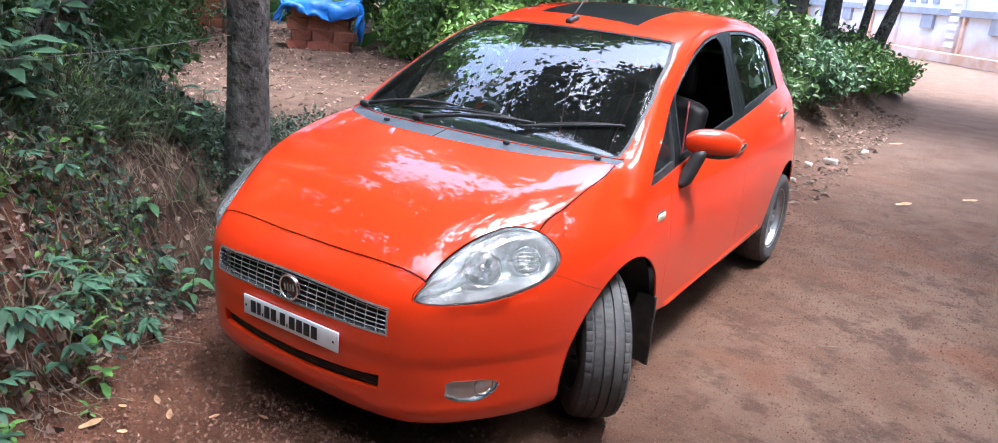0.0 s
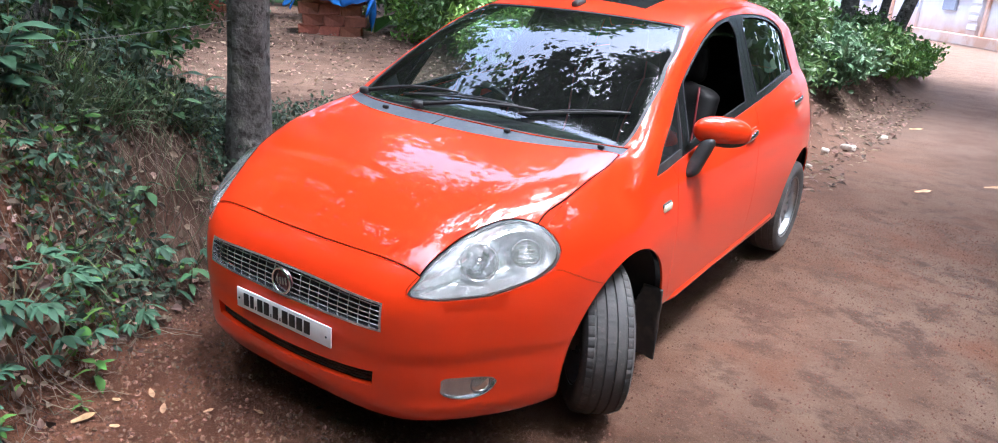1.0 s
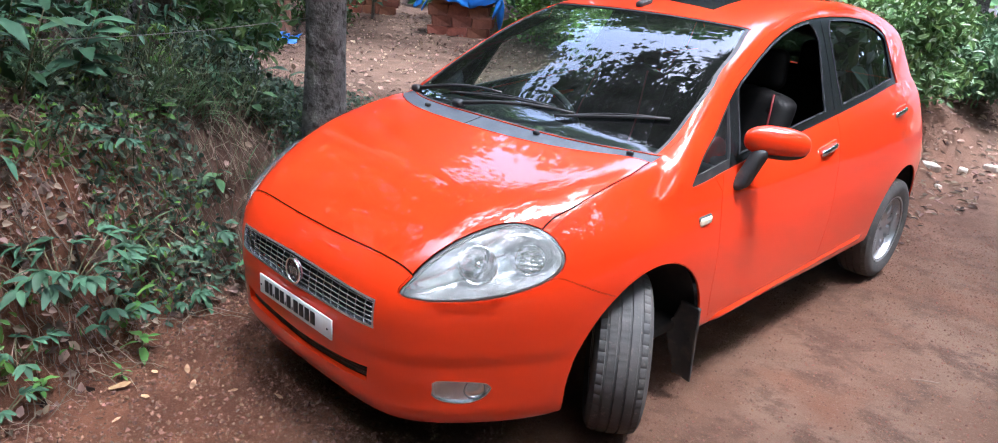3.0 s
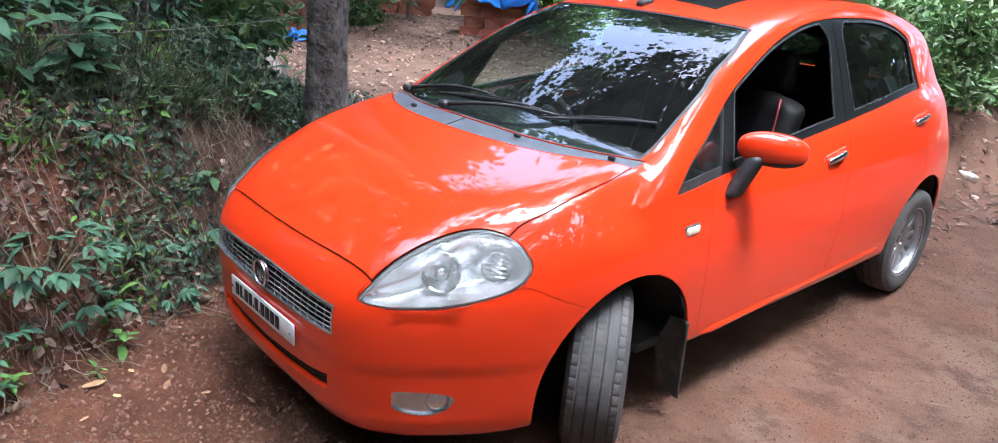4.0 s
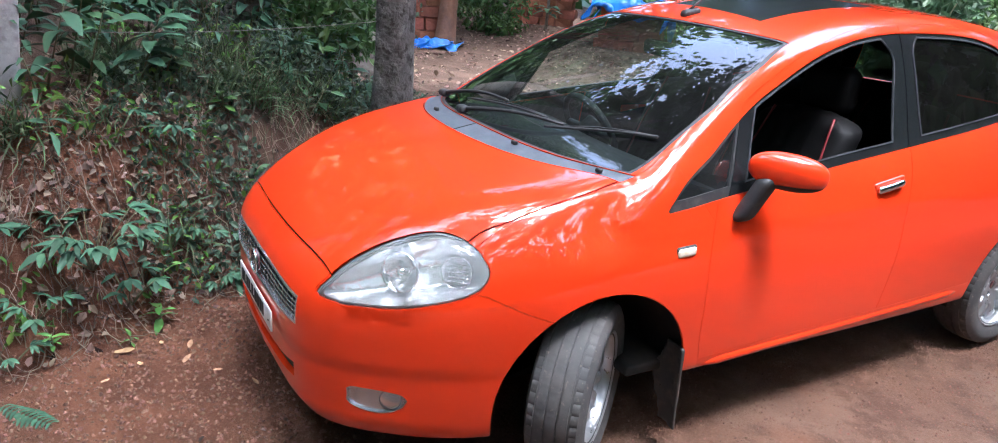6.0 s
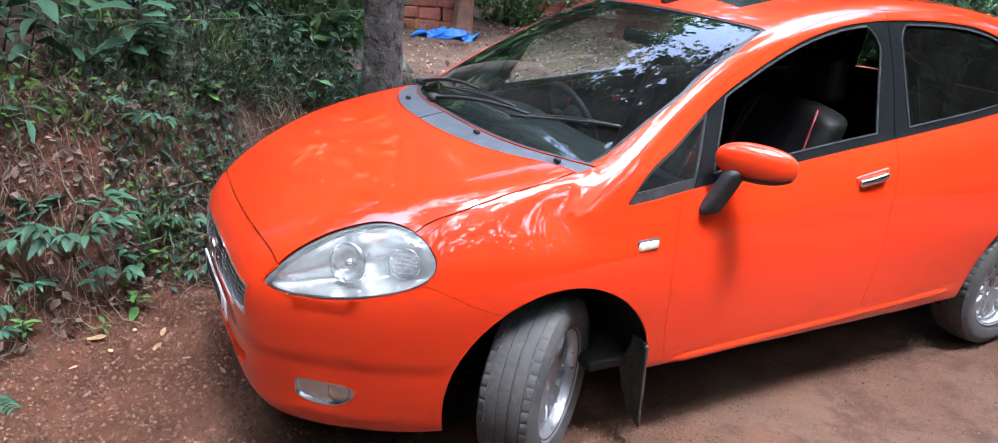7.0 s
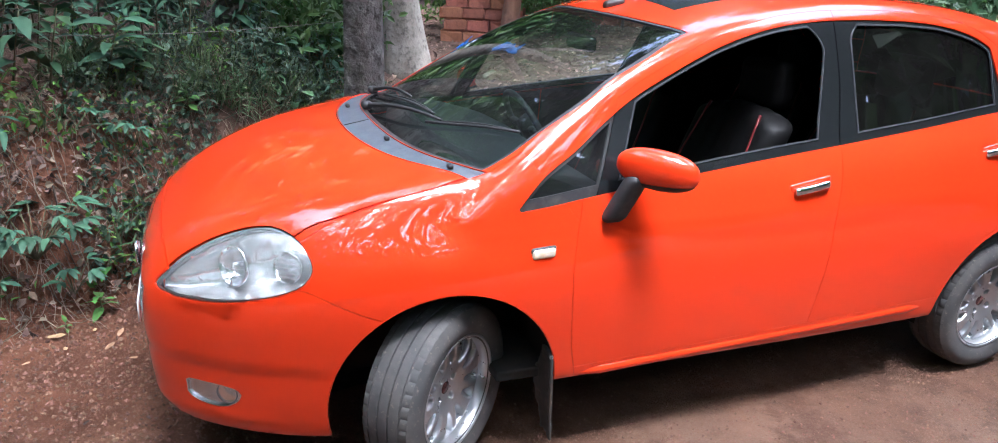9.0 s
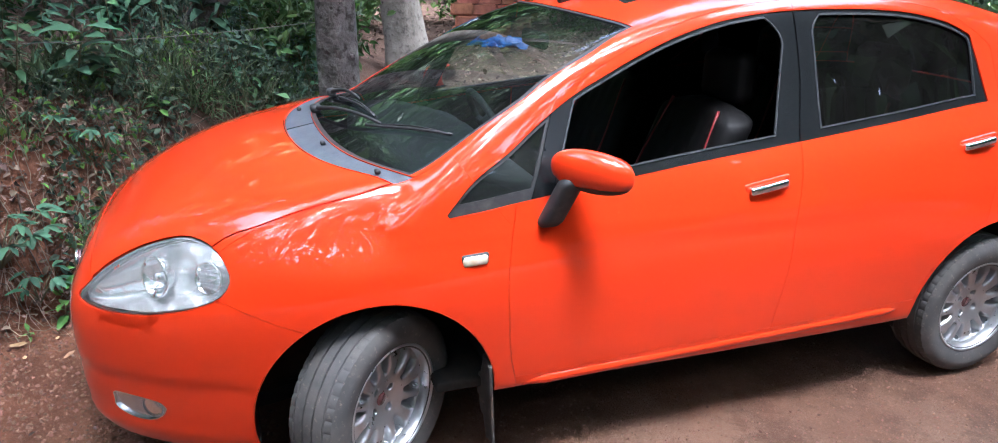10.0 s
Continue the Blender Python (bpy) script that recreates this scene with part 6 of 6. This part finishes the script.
        face = [(0.875 + 0.074 * math.cos(t) * abs(math.cos(t)) ** -0.3, 0.692 + 0.75 * 0.074 * math.cos(t) * abs(math.cos(t)) ** -0.3, 1.05 + 0.046 * math.sin(t)) for t in (2 * math.pi * (i + 0.5) / 24 for i in range(24))]
        part("mirror_glass", ([(side * p[0], p[1], p[2]) for p in face], [tuple(range(24))]), CHROME, mir, "mirror glass")
        arm = lambda x, y, z: rounded((x - 0.828 - 0.30 * (z - 0.93), y - 0.565 - 0.35 * (z - 0.93), z - 0.945), (0.030 , 0.040, 0.085), 0.026)
        m = surface_net(arm, (0.73, 0.45, 0.83), (0.95, 0.70, 1.05), 0.0085)
        part("mirror_arm", ([(side * p[0], p[1], p[2]) for p in m[0]], flip(m[1])), RUBBER, mir, "black plastic mirror arm")
        for y0, z0, y1, z1, where in ((1.275, 0.908, 1.425, 0.932, "front_door"), (2.25, 0.988, 2.40, 1.012, "rear_door")):
            door = [o for o in car.children if o.name.startswith(where)][0 if side > 0 else 1]
            c = np.array([(y0 + y1) / 2, (z0 + z1) / 2])
            along = np.array([y1 - y0, z1 - z0])
            ln = float(np.linalg.norm(along))
            along = along / ln
            xs = np.linspace(0.6, 1.0, 800)
            f = body(xs, np.full(800, c[0]), np.full(800, c[1]))
            sxx = float(xs[np.argmax(f < 0)])

            def grip(x, y, z):
                u, v_ = (y - c[0]) * along[0] + (z - c[1]) * along[1], -(y - c[0]) * along[1] + (z - c[1]) * along[0]
                return rounded((x - sxx - 0.016 + 0.9 * u**2, u, v_), (0.009, ln / 2, 0.014), 0.0085)

            def cup(x, y, z):
                u, v_ = (y - c[0]) * along[0] + (z - c[1]) * along[1], -(y - c[0]) * along[1] + (z - c[1]) * along[0]
                return rounded((x - sxx + 0.004, u, v_ + 0.004), (0.0075, ln / 2 + 0.014, 0.030), 0.007)

            box = ((0.72, y0 - 0.04, z0 - 0.05), (0.87, y1 + 0.04, z1 + 0.05))
            m = surface_net(cup, *box, 0.007)
            cup_ob = part("handle_cup", ([(side * p[0], p[1], p[2]) for p in m[0]], flip(m[1])), RED, door)
            m = surface_net(grip, *box, 0.006)
            part("door_handle", ([(side * p[0], p[1], p[2]) for p in m[0]], flip(m[1])), CHROME, door, "chrome door handle")
            m = surface_net(lambda x, y, z: rounded((x - sxx - 0.008, y - y1 + 0.015, z - z1 + 0.004), (0.012, 0.018, 0.012), 0.008), *box, 0.006)
            part("handle_end", ([(side * p[0], p[1], p[2]) for p in m[0]], flip(m[1])), RED, door)
        m = surface_net(lambda x, y, z: rounded((x - 0.826, y - 0.303, z - 0.781 - 0.05 * (y - 0.30)), (0.010, 0.040, 0.0165), 0.0095), (0.795, 0.24, 0.74), (0.85, 0.37, 0.83), 0.006)
        part("side_repeater", ([(side * p[0], p[1], p[2]) for p in m[0]], flip(m[1])), AMBER, car, "pale amber side indicator lens")
        m = surface_net(lambda x, y, z: rounded((x - 0.820, y - 0.303, z - 0.781 - 0.05 * (y - 0.30)), (0.010, 0.045, 0.0215), 0.0095), (0.795, 0.24, 0.74), (0.85, 0.37, 0.83), 0.006)
        part("repeater_seal", ([(side * p[0], p[1], p[2]) for p in m[0]], flip(m[1])), RUBBER, car)

    def on_glass(x, y, lift):
        zs = np.linspace(1.6, 0.8, 1600)
        f = body(np.full(1600, x), np.full(1600, y), zs)
        return x, y, float(zs[np.argmax(f > 0)]) + lift

    aerial = part("aerial_base", surface_net(lambda x, y, z: rounded((x + 0.02, y - 0.945, z - 1.482 - 0.2 * (y - 0.945)), (0.022, 0.045, 0.016), 0.015), (-0.06, 0.87, 1.44), (0.03, 1.03, 1.53), 0.006), RUBBER, car, "short black roof aerial")
    part("aerial_rod", tube([(-0.02, 0.93, 1.487), (-0.02, 0.98, 1.525), (-0.02, 1.08, 1.60)], (0.006, 0.005, 0.003), 8), RUBBER, aerial)
    for a0, a1, tip, blade0 in (((-0.59, 0.073), (-0.092, 0.117), (0.20, 0.124), (-0.36, 0.075)), ((-0.18, -0.04), (0.30, 0.125), (0.625, 0.283), (0.235, 0.085))):
        arm_pts = [on_glass(a0[0] + (a1[0] - a0[0]) * s, a0[1] + (a1[1] - a0[1]) * s, 0.014 + 0.018 * math.sin(math.pi * s)) for s in np.linspace(0, 1, 9)]
        wiper = part("wiper", tube(arm_pts, [0.010, 0.009, 0.008, 0.007, 0.007, 0.007, 0.006, 0.006, 0.005], 8), RUBBER, car, "black windscreen wiper arm and blade")
        pts = [on_glass(blade0[0] + (tip[0] - blade0[0]) * s, blade0[1] + (tip[1] - blade0[1]) * s, 0.008) for s in np.linspace(0, 1, 12)]
        part("wiper_blade", tube(pts, 0.0055, 6), RUBBER, wiper)
        pts = [(p[0], p[1] + 0.004, p[2] + 0.009 * math.sin(math.pi * i / 11)) for i, p in enumerate(pts)]
        part("blade_bow", tube(pts, 0.003, 6), RUBBER, wiper)
        part("wiper_pivot", surface_net(lambda x, y, z, p=arm_pts[0]: rounded((x - p[0], y - p[1], z - p[2]), (0.026, 0.022, 0.016), 0.014), [c - 0.04 for c in arm_pts[0]], [c + 0.04 for c in arm_pts[0]], 0.007), RUBBER, wiper)
    for nx, ny in ((-0.311, -0.094), (0.29, -0.07), (0.631, 0.051)):
        p = on_glass(nx, ny, 0.004)
        part("washer_nozzle", surface_net(lambda x, y, z: rounded((x - p[0], y - p[1], z - p[2]), (0.013, 0.009, 0.008), 0.006), [c - 0.02 for c in p], [c + 0.02 for c in p], 0.004), RUBBER, car)
    seam_pts = [on_glass(-0.004 - 0.004 * s, -0.165 + 0.10 * s, -0.0035) for s in np.linspace(0, 1, 5)]
    part("cowl_joint", tube(seam_pts, 0.0022, 6), UNDER, car)

    for side in (1, -1):
        ys = np.linspace(0.43, 2.07, 15)
        pts = [(side * (0.812 - (0.006 if i in (0, 14) else 0)), y, 0.325 + 0.028 * (y - 0.45)) for i, y in enumerate(ys)]
        part("sill_moulding", tube(pts, [0.012] + [0.0225] * 13 + [0.012], 16), RED, car)

    # ---- cabin ----
    def seat(x0, y0, wide):
        back = lambda x, y, z: blend(rounded((x - x0, y - y0 - 0.42 * (z - 0.62), z - 0.80), (wide / 2, 0.07, 0.34), 0.065) , 0.03 + 1.4 * (1.16 - z) - np.abs(x - x0) * 0.55, 0.04) - 0.006 * np.abs(np.sin((x - x0) * 42)) * (np.abs(x - x0) < 0.16)
        m = surface_net(back, (x0 - 0.32, y0 - 0.25, 0.40), (x0 + 0.32, y0 + 0.42, 1.20), 0.018)
        s = part("seat_back", m, LEATHER, car, "black leather seat back with red piping")
        part("headrest", surface_net(lambda x, y, z: rounded((x - x0, y - y0 - 0.28, z - 1.22 + 0.0), (0.13, 0.055, 0.10), 0.05), (x0 - 0.16, y0 + 0.2, 1.08), (x0 + 0.16, y0 + 0.36, 1.36), 0.018), LEATHER, s)
        part("seat_cushion", surface_net(lambda x, y, z: rounded((x - x0, y - y0 + 0.24, z - 0.46 + 0.12 * (y - y0 + 0.24)), (wide / 2, 0.26, 0.09), 0.07), (x0 - 0.32, y0 - 0.56, 0.30), (x0 + 0.32, y0 + 0.08, 0.60), 0.02), LEATHER, s)
        for e in (-1, 1):
            pts = [(x0 + e * (wide / 2 - 0.055 - 0.10 * max(0, t - 0.6)), y0 + 0.42 * (0.5 + 0.62 * t - 0.62) - 0.068, 0.5 + 0.62 * t) for t in np.linspace(0.05, 1, 12)]
            part("seat_piping", tube(pts, 0.006, 6), PIPING, s, "red piping")

    seat(0.36, 1.18, 0.50)
    seat(-0.36, 1.18, 0.50)
    seat(0.33, 1.95, 0.60)
    seat(-0.33, 1.95, 0.60)
    dash_f = lambda x, y, z: np.minimum.reduce([rounded((x, y - 0.40, z - 0.80), (0.71, 0.26, 0.20), 0.09), 0.985 - 0.30 * np.maximum(y - 0.35, 0) - z + 0.035 * bump(x, -0.36, 0.2) * bump(y, 0.5, 0.12)])
    part("dashboard", surface_net(dash_f, (-0.74, 0.1, 0.55), (0.74, 0.7, 1.06), 0.025), DASH, car, "dark grey dashboard")
    at = pose(-0.36, 0.74, 0.90, 0, 0, 0) @ pose(0, 0, 0, 0, 0, -90) @ pose(0, 0, 0, 0, 28, 0)
    wheel_ring = lathe([(0.015 * math.cos(t), 0.18 + 0.015 * math.sin(t)) for t in (2 * math.pi * i / 10 for i in range(10))], 48)
    spokes = [tube([(0, 0, 0), (0, 0.17 * math.cos(q), 0.17 * math.sin(q))], 0.018, 8) for q in (0, math.pi, -math.pi / 2)]
    hub = lathe([(0.03, 0.0), (0.025, 0.05), (-0.03, 0.06)], 24, False)
    part("steering_wheel", moved(merged(wheel_ring, hub, *spokes), at), DASH, car, "black steering wheel")
    part("cabin_floor", box_mesh((-0.74, 0.2, 0.28), (0.74, 2.9, 0.32), 0.01), UNDER, car)
    part("cabin_mirror", surface_net(lambda x, y, z: rounded((x, y - 0.80, z - 1.33), (0.11, 0.02, 0.032), 0.018), (-0.14, 0.75, 1.27), (0.14, 0.86, 1.39), 0.012), BLACK_GLOSS, car, "black interior mirror")
    return car


build_car()
